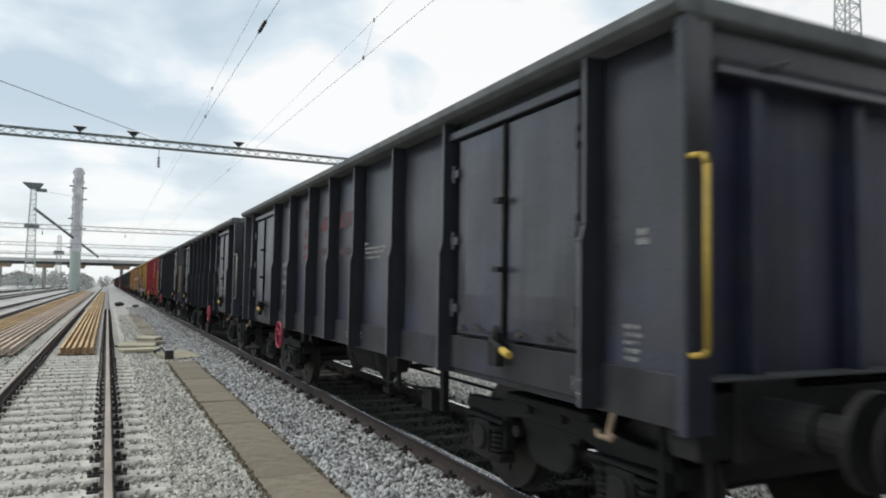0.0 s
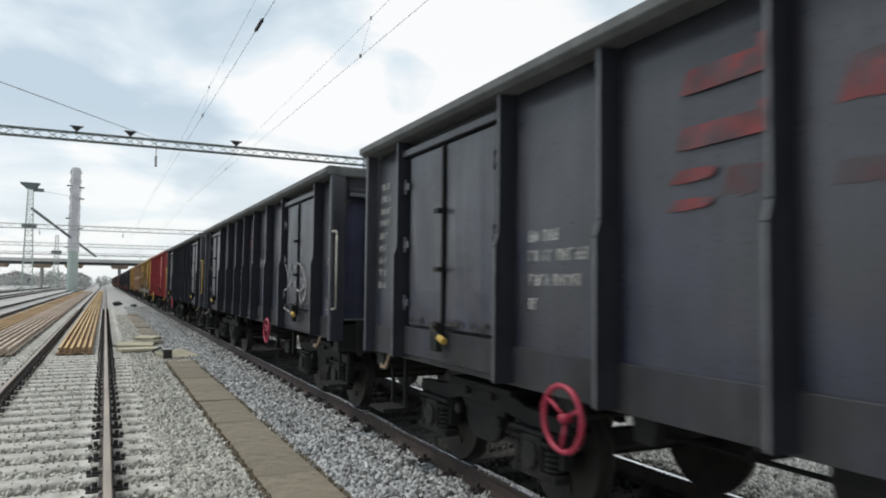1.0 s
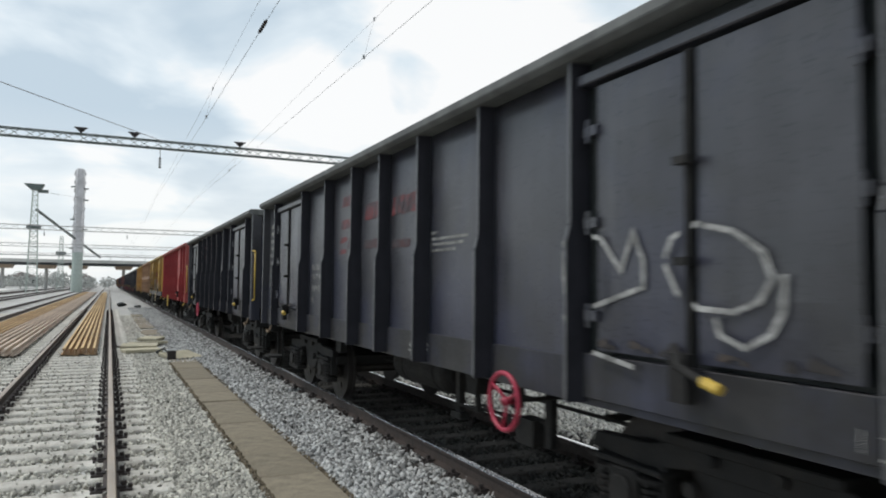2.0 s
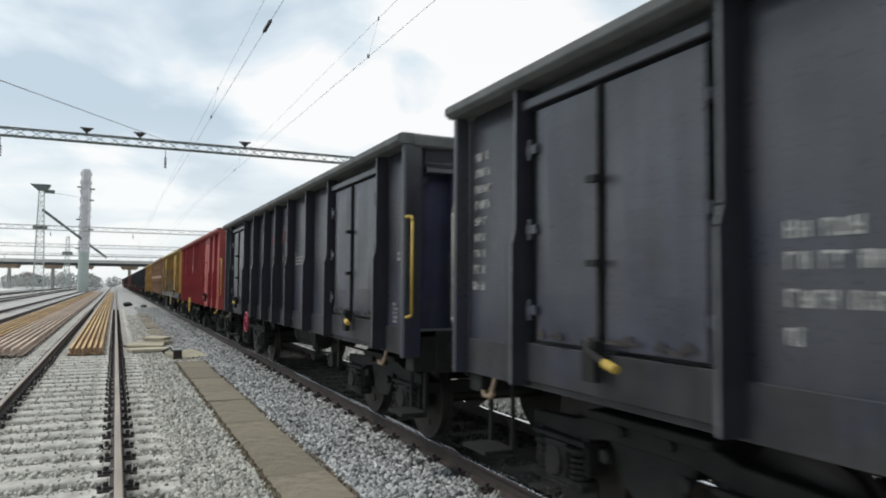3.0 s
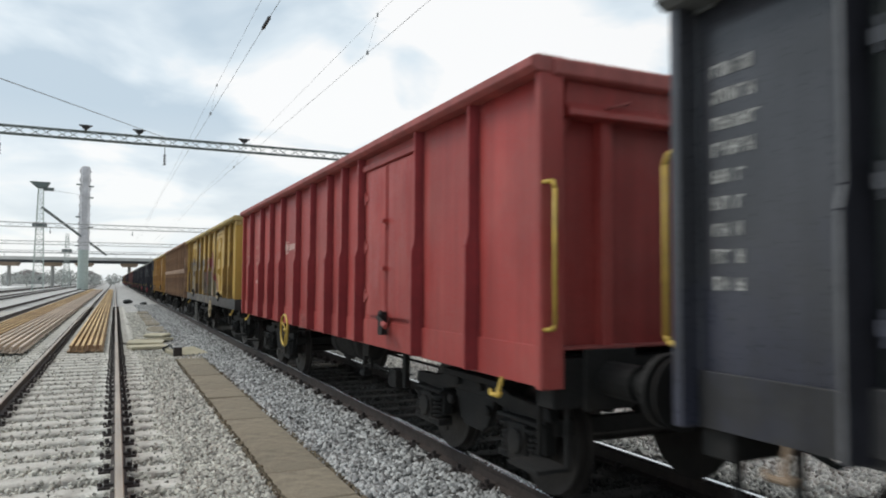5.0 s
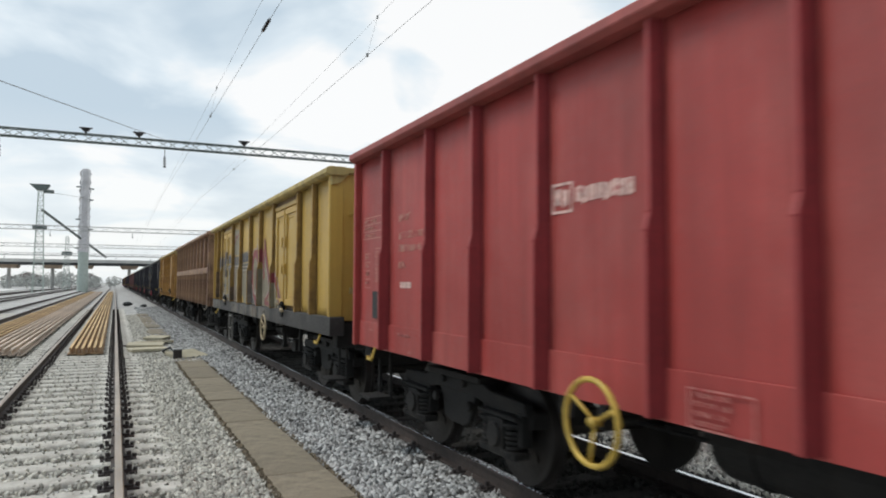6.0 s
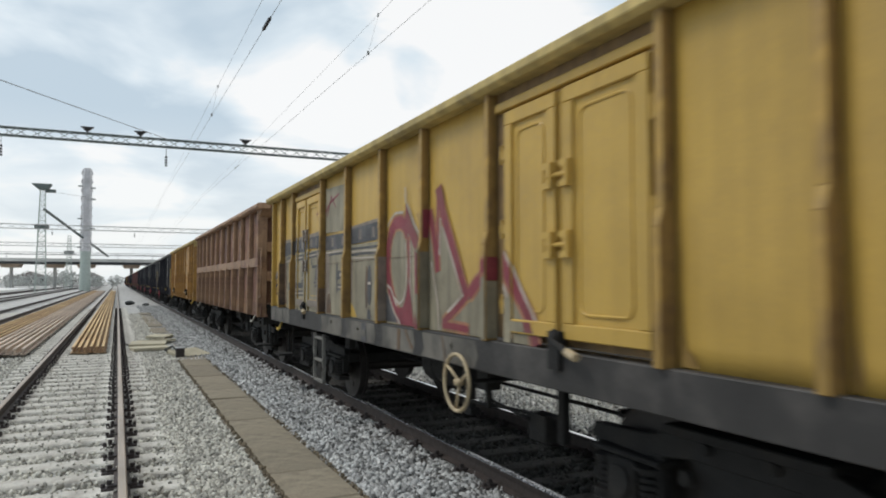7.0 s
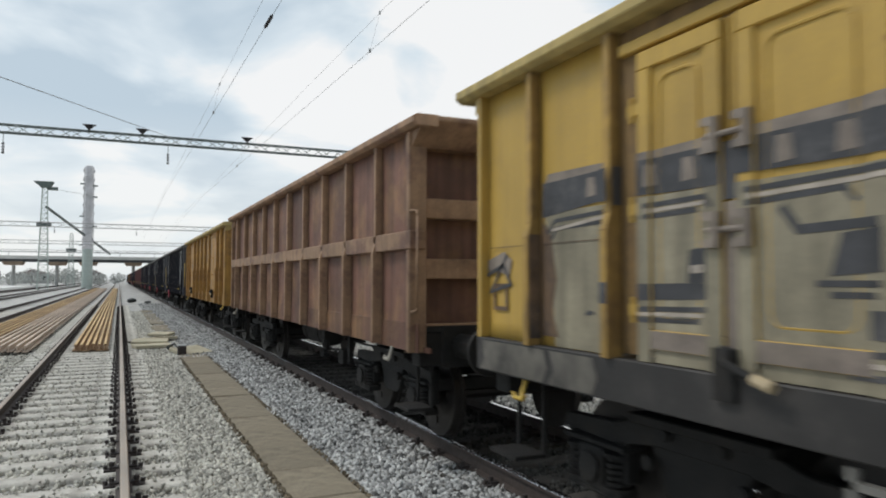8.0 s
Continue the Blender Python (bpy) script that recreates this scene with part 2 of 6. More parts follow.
M["spray_pink"] = material("thin_pink_overspray", (0.33, 0.145, 0.085), 0.6, var=0.3, scale=6, stain=(0.30, 0.20, 0.09), stain_at=(0.45, 0.65), stain_scale=5)
M["spray_brown"] = material("brown_rust_smear", (0.135, 0.085, 0.05), 0.7, var=0.35, scale=5, stain=(0.07, 0.052, 0.042), stain_at=(0.45, 0.65), stain_scale=4)
M["step_grey"] = material("scuffed_grey_step_steel", (0.17, 0.165, 0.15), 0.6, var=0.3, scale=8)
M["rubber"] = material("dark_opening", (0.012, 0.016, 0.016), 0.6, var=0.2)
M["concrete"] = material("pale_sleeper_concrete", (0.52, 0.505, 0.46), 0.9, var=0.2, scale=2.5, fine=50, bump=0.4, stain=(0.37, 0.35, 0.315), stain_at=(0.45, 0.62), stain_scale=4.0, per_object=0.12)
# dirty sleeper, its colour lowered further for the train's shade
M["sleeper_dark"] = material("dirt_and_shade_dark_sleeper", (0.05, 0.045, 0.04), 0.9, var=0.25, scale=4, bump=0.4, per_object=0.15)
M["slab"] = material("tan_weathered_concrete_slab", (0.25, 0.216, 0.158), 0.92, var=0.25, scale=3.5, fine=35, bump=0.4, stain=(0.18, 0.152, 0.11), stain_at=(0.45, 0.62), stain_scale=4.0, per_object=0.10)
M["slab_pale"] = material("pale_concrete_slab", (0.46, 0.42, 0.31), 0.9, var=0.15, bump=0.3, per_object=0.1)
M["rail_side"] = material("dark_rusty_rail_steel", (0.045, 0.033, 0.028), 0.75, var=0.3, scale=8, bump=0.2)
M["rail_top"] = material("worn_tan_rail_head", (0.36, 0.295, 0.235), 0.45, metal=0.25, var=0.22, scale=6, stretch=(1, 0.1, 1))
M["rail_shine"] = material("polished_rail_head", (0.62, 0.62, 0.63), 0.22, metal=1.0, var=0.1)
M["rail_new"] = material("rusted_stacked_rail", (0.36, 0.235, 0.13), 0.8, var=0.25, scale=5, stain=(0.30, 0.18, 0.085), stain_at=(0.5, 0.7), stretch=(1, 0.15, 1))
M["rail_new_head"] = material("tan_rusted_rail_head", (0.52, 0.37, 0.185), 0.8, var=0.25, scale=4, stain=(0.30, 0.19, 0.09), stain_at=(0.5, 0.72), per_object=0.2, stretch=(1, 0.12, 1))
M["rail_dull_head"] = material("dull_pinkish_rust_rail_head", (0.52, 0.43, 0.35), 0.85, var=0.2, scale=4, per_object=0.12, stretch=(1, 0.12, 1))
M["fastening"] = material("dark_rusty_fastening", (0.045, 0.036, 0.034), 0.7, var=0.3, scale=20)
M["ground"] = material("trampled_pale_gravel_ground", (0.43, 0.425, 0.41), 0.95, var=0.2, scale=0.6, fine=28, bump=0.8, stain=(0.33, 0.32, 0.30), stain_at=(0.5, 0.7), stain_scale=0.4, fine_var=1.6)
M["ballast"] = material("pale_grey_crushed_stone", (0.42, 0.41, 0.365), 0.9, var=0.15, scale=1.5, per_island=0.55, bump=0.2)
# whitened in colour to make up for the train's shade on it
M["ballast_lit"] = material("lit_whitish_crushed_stone", (0.64, 0.62, 0.57), 0.9, var=0.15, scale=1.5, per_island=0.4, bump=0.2)
M["ballast_blue"] = material("grey_crushed_stone", (0.335, 0.34, 0.335), 0.9, var=0.2, scale=1.5, per_island=0.8, bump=0.2)
M["soil"] = material("brown_soil_crumbs", (0.13, 0.105, 0.07), 0.95, var=0.3, scale=4, per_island=0.5)
# old dirt together with the shade under the train, as one stone colour
M["ballast_dark"] = material("dirt_and_shade_dark_stone", (0.062, 0.061, 0.056), 0.9, var=0.25, scale=1.2, per_island=0.5, bump=0.2)
# galv, tower and mast_green are paled to carry distance haze in their colour
M["galv"] = material("haze_pale_galvanised_steel", (0.42, 0.43, 0.43), 0.6, metal=0.2, var=0.2)
M["gantry"] = material("grey_green_painted_steel", (0.10, 0.125, 0.12), 0.6, var=0.2)
M["tower"] = material("haze_pale_zinc_tower_steel", (0.60, 0.60, 0.62), 0.6, var=0.2, scale=0.6)
M["mast_green"] = material("haze_pale_green_mast_paint", (0.40, 0.46, 0.43), 0.6, var=0.15)
M["insulator"] = material("dark_brown_ceramic_insulator", (0.04, 0.04, 0.045), 0.35, var=0.1)
M["wire"] = material("dull_weathered_wire", (0.24, 0.25, 0.25), 0.6, metal=0.3, var=0.1)
M["bridge"] = material("pale_bridge_concrete", (0.52, 0.52, 0.50), 0.85, var=0.12, scale=0.4)
M["bridge_dark"] = material("dark_bridge_girder_steel", (0.05, 0.055, 0.06), 0.7, var=0.2)
M["cap"] = material("tan_pier_concrete", (0.40, 0.31, 0.23), 0.85, var=0.2, scale=0.5)
# distance haze is painted into this pale leaf colour
M["foliage"] = material("hazy_grey_foliage", (0.46, 0.475, 0.455), 0.95, var=0.3, scale=0.5, per_island=0.25)
M["haze_wall"] = material("grey_far_house_render", (0.36, 0.36, 0.35), 0.9, var=0.15, per_object=0.25)
M["haze_roof"] = material("grey_far_roof", (0.26, 0.22, 0.21), 0.9, var=0.1)
M["platform"] = material("white_platform_paving", (0.74, 0.74, 0.72), 0.9, var=0.1)


# ================= mesh helpers =================
def box(bm, x0, x1, y0, y1, z0, z1):
    v = [bm.verts.new((x, y, z)) for x in (x0, x1) for y in (y0, y1) for z in (z0, z1)]
    for f in ((0, 1, 3, 2), (4, 6, 7, 5), (0, 4, 5, 1), (2, 3, 7, 6), (0, 2, 6, 4), (1, 5, 7, 3)):
        bm.faces.new([v[i] for i in f])


def cyl(bm, a, b, r, n=12, r2=None):
    a, b = Vector(a), Vector(b)
    d = (b - a).normalized()
    u = d.orthogonal().normalized()
    w = d.cross(u)
    rings = []
    for c, rr in ((a, r), (b, r if r2 is None else r2)):
        rings.append([bm.verts.new(c + rr * (math.cos(2 * math.pi * i / n) * u + math.sin(2 * math.pi * i / n) * w)) for i in range(n)])
    for i in range(n):
        j = (i + 1) % n
        bm.faces.new((rings[0][i], rings[0][j], rings[1][j], rings[1][i]))
    bm.faces.new(rings[0][::-1])
    bm.faces.new(rings[1])


def tube(bm, pts, r, n=8):
    for a, b in zip(pts, pts[1:]):
        cyl(bm, a, b, r, n)


def ring(bm, c, axis, r, thick, n=24, k=8):
    c, d = Vector(c), Vector(axis).normalized()
    u = d.orthogonal().normalized()
    w = d.cross(u)
    grid = []
    for i in range(n):
        t = 2 * math.pi * i / n
        o = math.cos(t) * u + math.sin(t) * w
        grid.append([bm.verts.new(c + o * (r + thick * math.cos(2 * math.pi * j / k)) + d * thick * math.sin(2 * math.pi * j / k)) for j in range(k)])
    for i in range(n):
        for j in range(k):
            bm.faces.new((grid[i][j], grid[(i + 1) % n][j], grid[(i + 1) % n][(j + 1) % k], grid[i][(j + 1) % k]))


def prism(bm, prof, axis, a0, a1):
    """Extrudes a profile of (u, v) along axis 0 (u=y, v=z), 1 (u=x, v=z) or 2 (u=x, v=y)."""
    def at(u, v, a):
        return ((a, u, v), (u, a, v), (u, v, a))[axis]
    r0 = [bm.verts.new(at(u, v, a0)) for u, v in prof]
    r1 = [bm.verts.new(at(u, v, a1)) for u, v in prof]
    k = len(prof)
    for i in range(k):
        bm.faces.new((r0[i], r0[(i + 1) % k], r1[(i + 1) % k], r1[i]))
    bm.faces.new(r0[::-1])
    bm.faces.new(r1)


def finish(bm, name, mat, bevel=0.0, smooth=False):
    bmesh.ops.recalc_face_normals(bm, faces=bm.faces)
    if bevel:
        bmesh.ops.bevel(bm, geom=list(bm.edges), offset=bevel, segments=1, affect="EDGES", clamp_overlap=True)
    me = bpy.data.meshes.new(name)
    bm.to_mesh(me)
    bm.free()
    if smooth:
        for p in me.polygons:
            p.use_smooth = True
    for mm in (mat if isinstance(mat, (list, tuple)) else [mat]):
        me.materials.append(mm)
    return me


def part(name, bm, mat, parent, label="", bevel=0.0, smooth=False, at=None):
    ob = new(name, bm if isinstance(bm, bpy.types.Mesh) else finish(bm, name, mat, bevel, smooth))
    ob.parent = parent
    if at is not None:
        ob.matrix_basis = at
    if label:
        ob["label"] = label
    return ob


def thing(name, m, label, category, group="", kind=""):
    ob = new(name)
    ob.empty_display_size = 0.3
    ob.matrix_basis = m
    return tagged(ob, label, category, group, kind)


def nb():
    return bmesh.new()


# ================= freight wagons =================
# wagon space: x across (camera side at -x), y along the train, z above the rail tops
HW, TOP, SILL, FLOOR = 1.506, 3.215, 1.005, 1.30   # half width over the stakes, rim, sill bottom, panel foot


def bow(u, v, amp, seed):
    """How far a sheet bulges at u, v (0 to 1 along and up)."""
    edge = min(1, 5 * min(u, 1 - u)) * min(1, 5 * min(v, 1 - v))
    return amp * edge * (0.35 + 1.6 * noise.noise(Vector((u * 1.6 + seed * 7.1, v * 2.4, seed * 3.3))))


def bow_at(L, bays, st, y, z):
    """The bulge of the camera-side panel at y, z, or None on a door."""
    y0 = -L / 2
    for i, bay in enumerate(bays):
        if y0 <= y < y0 + abs(bay):
            if bay < 0:
                return None
            z0 = FLOOR - 0.06 if st["sill_black"] else SILL + 0.01
            return bow((y - y0) / bay, max(0.0, min(1.0, (z - z0) / (st["top"] - 0.1 - z0))), st["dent"], i * 1.7 + st["seed"])
        y0 += abs(bay)
    return None


BUILT = {}                       # wagon's name: length, bays and style


def warped_panel(y0, y1, z0, z1, x, amp, seed):
    """A pressed steel sheet between two stakes, 6 mm thick, bowed and dented."""
    bm = nb()
    ny, nz = 8, 12
    s = math.copysign(1, x)
    g = []
    for i in range(ny + 1):
        row = []
        for j in range(nz + 1):
            u, v = i / ny, j / nz
            d = bow(u, v, amp, seed)
            row.append(bm.verts.new((x + s * d, y0 + u * (y1 - y0), z0 + v * (z1 - z0))))
        g.append(row)
    for i in range(ny):
        for j in range(nz):
            bm.faces.new((g[i][j], g[i + 1][j], g[i + 1][j + 1], g[i][j + 1]))
    bmesh.ops.recalc_face_normals(bm, faces=bm.faces)
    ext = bmesh.ops.extrude_face_region(bm, geom=list(bm.faces))
    bmesh.ops.translate(bm, verts=[e for e in ext["geom"] if isinstance(e, bmesh.types.BMVert)], vec=(-s * 0.012, 0, 0))
    return bm


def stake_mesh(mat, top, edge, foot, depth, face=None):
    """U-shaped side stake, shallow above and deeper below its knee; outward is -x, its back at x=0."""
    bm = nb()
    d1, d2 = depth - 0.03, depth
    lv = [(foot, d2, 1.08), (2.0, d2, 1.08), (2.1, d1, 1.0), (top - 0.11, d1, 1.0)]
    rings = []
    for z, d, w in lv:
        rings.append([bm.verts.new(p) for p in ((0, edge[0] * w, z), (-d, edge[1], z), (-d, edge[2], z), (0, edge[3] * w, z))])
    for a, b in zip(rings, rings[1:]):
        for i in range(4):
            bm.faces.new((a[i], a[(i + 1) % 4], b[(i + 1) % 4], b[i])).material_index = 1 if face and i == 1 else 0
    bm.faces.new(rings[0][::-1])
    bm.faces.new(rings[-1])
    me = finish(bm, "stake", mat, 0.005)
    if face:   # paler outer face; the flank paint carries the flank's shade
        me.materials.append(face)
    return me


def wheelset_mesh():
    bm = nb()
    cyl(bm, (-1.05, 0, 0), (1.05, 0, 0), 0.075, 12)
    for s in (-1, 1):
        cyl(bm, (s * 0.72, 0, 0), (s * 0.80, 0, 0), 0.455, 32, 0.45)
        cyl(bm, (s * 0.69, 0, 0), (s * 0.72, 0, 0), 0.485, 32)
        cyl(bm, (s * 0.80, 0, 0), (s * 0.812, 0, 0), 0.40, 28, 0.30)
        cyl(bm, (s * 0.80, 0, 0), (s * 0.90, 0, 0), 0.12, 14)
        for k in range(4):  # balance pockets, which show the turning
            a = k * math.pi / 2
            cyl(bm, (s * 0.81, 0.27 * math.cos(a), 0.27 * math.sin(a)), (s * 0.825, 0.27 * math.cos(a), 0.27 * math.sin(a)), 0.045, 8)
    return finish(bm, "wheelset", M["wheel"])


def bogie_frame_mesh():
    bm = nb()
    chord = [(-1.30, 0.66), (-1.26, 0.76), (-0.72, 0.78), (-0.45, 0.86), (0.45, 0.86), (0.72, 0.78), (1.26, 0.76), (1.30, 0.66), (0.72, 0.64), (0.36, 0.70), (-0.36, 0.70), (-0.72, 0.64)]
    belly = [(-0.40, 0.72), (0.40, 0.72), (0.26, 0.44), (0.16, 0.38), (-0.16, 0.38), (-0.26, 0.44)]
    for s in (-1, 1):
        prism(bm, chord, 0, s * 0.98 - 0.045, s * 0.98 + 0.045)
        prism(bm, belly, 0, s * 0.97 - 0.03, s * 0.97 + 0.03)
        for e in (-1, 1):
            for yg in (0.62, 1.20):   # horn guides on both sides of each axle box
                box(bm, s * 0.98 - 0.05, s * 0.98 + 0.05, e * yg - 0.035, e * yg + 0.035, 0.40, 0.68)
            box(bm, s * 0.98 - 0.10, s * 0.98 + 0.10, e * 0.9 - 0.33, e * 0.9 + 0.33, 0.605, 0.64)
            cyl(bm, (s * 1.03, e * 0.36, 0.60), (s * 1.08, e * 0.36, 0.60), 0.05, 8)
            cyl(bm, (s * 1.02, e * 0.22, 0.79), (s * 1.07, e * 0.22, 0.79), 0.04, 8)
        prism(bm, [(-0.55, 0.82), (0.55, 0.82), (0.55, 0.88), (-0.55, 0.88)], 0, s * 0.97 - 0.09, s * 0.97 + 0.09)
    box(bm, -0.96, 0.96, -0.2, 0.2, 0.55, 0.80)
    for e in (-1, 1):
        box(bm, -0.96, 0.96, e * 1.24 - 0.04, e * 1.24 + 0.04, 0.55, 0.68)
        for s in (-1, 1):  # brake blocks
            prism(bm, [(e * 0.36, 0.35), (e * 0.40, 0.6), (e * 0.33, 0.62), (e * 0.27, 0.35)], 0, s * 0.76 - 0.045, s * 0.76 + 0.045)
    return finish(bm, "bogie", M["under"], 0.008)


def spring_mesh():
    bm = nb()
    pts = [(0.075 * math.cos(a * 0.7), 0.075 * math.sin(a * 0.7), 0.20 * a / 44) for a in range(45)]
    tube(bm, pts, 0.017, 5)
    cyl(bm, (0, 0, -0.02), (0, 0, 0.0), 0.11, 12)
    cyl(bm, (0, 0, 0.2), (0, 0, 0.22), 0.11, 12)
    return finish(bm, "spring", M["under"])


def axle_box_mesh():
    bm = nb()
    box(bm, -0.09, 0.09, -0.13, 0.13, -0.14, 0.14)
    box(bm, -0.08, 0.08, -0.30, 0.30, -0.17, -0.11)
    cyl(bm, (-0.12, 0, 0), (-0.09, 0, 0), 0.105, 14)
    return finish(bm, "axle_box", M["under"], 0.01)


ME = {"wheelset": wheelset_mesh(), "bogie": bogie_frame_mesh(), "spring": spring_mesh(), "axle_box": axle_box_mesh()}
WHEELBASE = 1.8


def add_bogie(wagon, yc):
    b = part("bogie", ME["bogie"], None, wagon, "grimy two-axle bogie frame", at=pose(0, yc, 0))
    for e in (-1, 1):
        part("wheelset", ME["wheelset"], None, b, "worn steel wheelset", at=pose(0, e * WHEELBASE / 2, 0.46))
        for s in (-1, 1):
            part("axle_box", ME["axle_box"], None, b, at=pose(s * 1.0, e * WHEELBASE / 2, 0.46, 0, 0, 0 if s < 0 else 180))
            for k in (-0.2, 0.2):
                part("spring", ME["spring"], None, b, at=pose(s * 1.0, e * WHEELBASE / 2 + k, 0.36))


def add_end(w, L, e, st):
    """One end: wall sheet, ribs, deep head beam, headstock, buffers, coupling hook and handrails. e = -1 or 1 along y."""
    y = e * (L / 2 - st["end_in"][0 if e < 0 else 1])
    top = st["top"]
    bm = nb()
    inset = 0.03 if st["end_style"] == "plain" else 0.18
    box(bm, -1.285, 1.285, y - e * (inset + 0.02), y - e * inset, 1.22, top - 0.08)
    part("end_wall", bm, st["end"], w, st["end_label"])
    if st["end_style"] == "plain":   # slim head rail with a gusset in each corner
        bm = nb()
        box(bm, -1.37, 1.37, min(y + e * 0.05, y - e * 0.2), max(y + e * 0.05, y - e * 0.2), top - 0.075, top)
        part("end_head_beam", bm, st["rail"], w, bevel=0.008)
        for s in (-1, 1):
            bm = nb()
            prism(bm, [(s * 1.46, top - 0.11), (s * 1.46, top - 0.235), (s * 1.35, top - 0.225), (s * 1.22, top - 0.09), (s * 1.22, top - 0.07), (s * 1.37, top - 0.07)], 1, *sorted((y + e * 0.045, y - e * 0.03)))
            part("corner_gusset", bm, st["rail"], w, bevel=0.008)
    elif st["end_style"] == "beams":   # head flared outwards up to the rim
        bm = nb()
        yo = e * (L / 2 + (st["rail_front"] if e < 0 else st["rail_over"]))
        prism(bm, [(yo, top - 0.004), (yo, top - 0.05), (y - e * 0.01, top - 0.27), (y - e * 0.17, top - 0.27), (y - e * 0.2, top - 0.004)], 0, -1.44, 1.44)
        part("end_head_beam", bm, st["rail"], w, bevel=0.008)
    else:
        bm = nb()
        prism(bm, [(y, top), (y + e * 0.03, top - 0.02), (y + e * 0.03, top - 0.12), (y, top - 0.135), (y - e * 0.2, top - 0.135), (y - e * 0.2, top)], 0, -1.37, 1.37)
        part("end_head_beam", bm, st["rail"], w, bevel=0.008)
        bm = nb()   # deep pressed plate under the rim, with a lip along its foot
        prism(bm, [(y - e * 0.06, top - 0.13), (y - e * 0.075, top - 0.27), (y - e * 0.02, top - 0.335), (y - e * 0.01, top - 0.375), (y - e * 0.04, top - 0.385), (y - e * 0.19, top - 0.375), (y - e * 0.19, top - 0.13)], 0, -1.22, 1.22)
        plate = part("end_head_plate", bm, st["end_plate"], w, bevel=0.006)
        for x in (-0.8, 0.55):   # bent grab irons on the plate
            bm = nb()
            tube(bm, [(x - 0.09, y - e * 0.06, top - 0.30), (x - 0.08, y + e * 0.0, top - 0.30), (x + 0.08, y + e * 0.0, top - 0.25), (x + 0.09, y - e * 0.06, top - 0.25)], 0.011, 6)
            part("grab_iron", bm, st["rail"], plate)
        for s in (-1, 1):   # notched corner brackets
            bm = nb()
            prism(bm, [(s * 1.285, top - 0.13), (s * 1.285, top - 0.55), (s * 1.21, top - 0.49), (s * 1.15, top - 0.40), (s * 1.15, top - 0.13)], 1, *sorted((y - e * 0.10, y - e * 0.17)))
            part("corner_bracket", bm, st["end_plate"], w, bevel=0.006)
    bm = nb()   # worn angle along the foot of the end wall
    box(bm, -1.27, 1.27, min(y - e * 0.18, y - e * 0.035), max(y - e * 0.18, y - e * 0.035), 1.258, 1.276)
    part("end_sill_angle", bm, st["rail"], w, bevel=0.003)
    if st["end_style"] == "ribs":
        for x in (-0.85, 0.0, 0.85):
            bm = nb()
            prism(bm, [(x - 0.06, y - e * 0.18), (x - 0.045, y - e * 0.09), (x + 0.045, y - e * 0.09), (x + 0.06, y - e * 0.18)], 2, 1.24, top - 0.36)
            part("end_rib", bm, st["end"], w, bevel=0.006)
    elif st["end_style"] == "plain":
        for z, xa, xb in ((2.62, -1.18, 0.6), (1.55, 0.2, 1.1)):
            bm = nb()
            tube(bm, [(xa, y - e * 0.03, z), (xa + 0.03, y + e * 0.05, z), (xb - 0.03, y + e * 0.05, z), (xb, y - e * 0.03, z)], 0.016, 8)
            part("grab_bar", bm, st["side"], w)
        for x, z in ((-0.95, 2.86), (-1.15, 1.62), (-0.75, 2.2)):
            bm = nb()
            box(bm, x - 0.03, x + 0.03, y - e * 0.035, y + e * 0.03, z - 0.04, z + 0.04)
            part("lashing_eye", bm, st["rail"], w)
    else:
        for z in (1.82, 2.42):
            bm = nb()
            box(bm, -1.37, 1.37, y - e * 0.18, y - e * 0.06, z - 0.1, z + 0.1)
            part("end_beam", bm, st["rail"], w, bevel=0.01)
    bm = nb()
    box(bm, -1.33, 1.33, y - e * 0.06, y - e * 0.26, 0.86, 1.20)
    for s in (-1, 1):
        box(bm, s * 0.875 - 0.22, s * 0.875 + 0.22, y - e * 0.06, y - e * 0.03, 0.84, 1.26)
    part("headstock", bm, M["under"], w, bevel=0.01)
    for s in (-1, 1):
        bm = nb()
        prism(bm, [(s * 1.455, y), (s * 1.47, y - e * 0.012), (s * 1.47, y - e * 0.07), (s * 1.345, y - e * 0.075), (s * 1.345, y - e * 0.2), (s * 1.28, y - e * 0.2), (s * 1.28, y)], 2, 1.27 if st["sill_black"] else SILL, top - 0.1)
        part("corner_post", bm, st["side"], w, bevel=0.008)
        bm = nb()
        cyl(bm, (s * 0.875, y - e * 0.06, 1.05), (s * 0.875, y + e * 0.3, 1.05), 0.125, 16)
        cyl(bm, (s * 0.875, y + e * 0.28, 1.05), (s * 0.875, y + e * 0.53, 1.05), 0.095, 16)
        b = part("buffer", bm, M["under"], w, "black sprung buffer")
        bm = nb()
        cyl(bm, (s * 0.875, y + e * 0.53, 1.05), (s * 0.875, y + e * 0.565, 1.05), 0.235, 24, 0.225)
        part("buffer_head", bm, M["under"], b)
        bm = nb()  # upright handrail beside the corner
        if st["end_style"] == "plain":
            bm.free()
            bm = None
        x = s * 1.415
        if bm:
            tube(bm, [(s * 1.45, y + e * 0.004, 2.38), (x, y + e * 0.07, 2.38), (x, y + e * 0.09, 2.33), (x, y + e * 0.09, 1.44), (x, y + e * 0.07, 1.41), (s * 1.44, y + e * 0.004, 1.40)], 0.0155, 8)
            part("handrail", bm, st["handrail"], w, st["handrail_label"], smooth=True)
        bm = nb()  # foot step under the corner
        box(bm, s * 1.15, s * 1.42, y - e * 0.5, y - e * 0.12, 0.42, 0.45)
        box(bm, s * 1.15, s * 1.18, y - e * 0.5, y - e * 0.47, 0.45, 0.98)
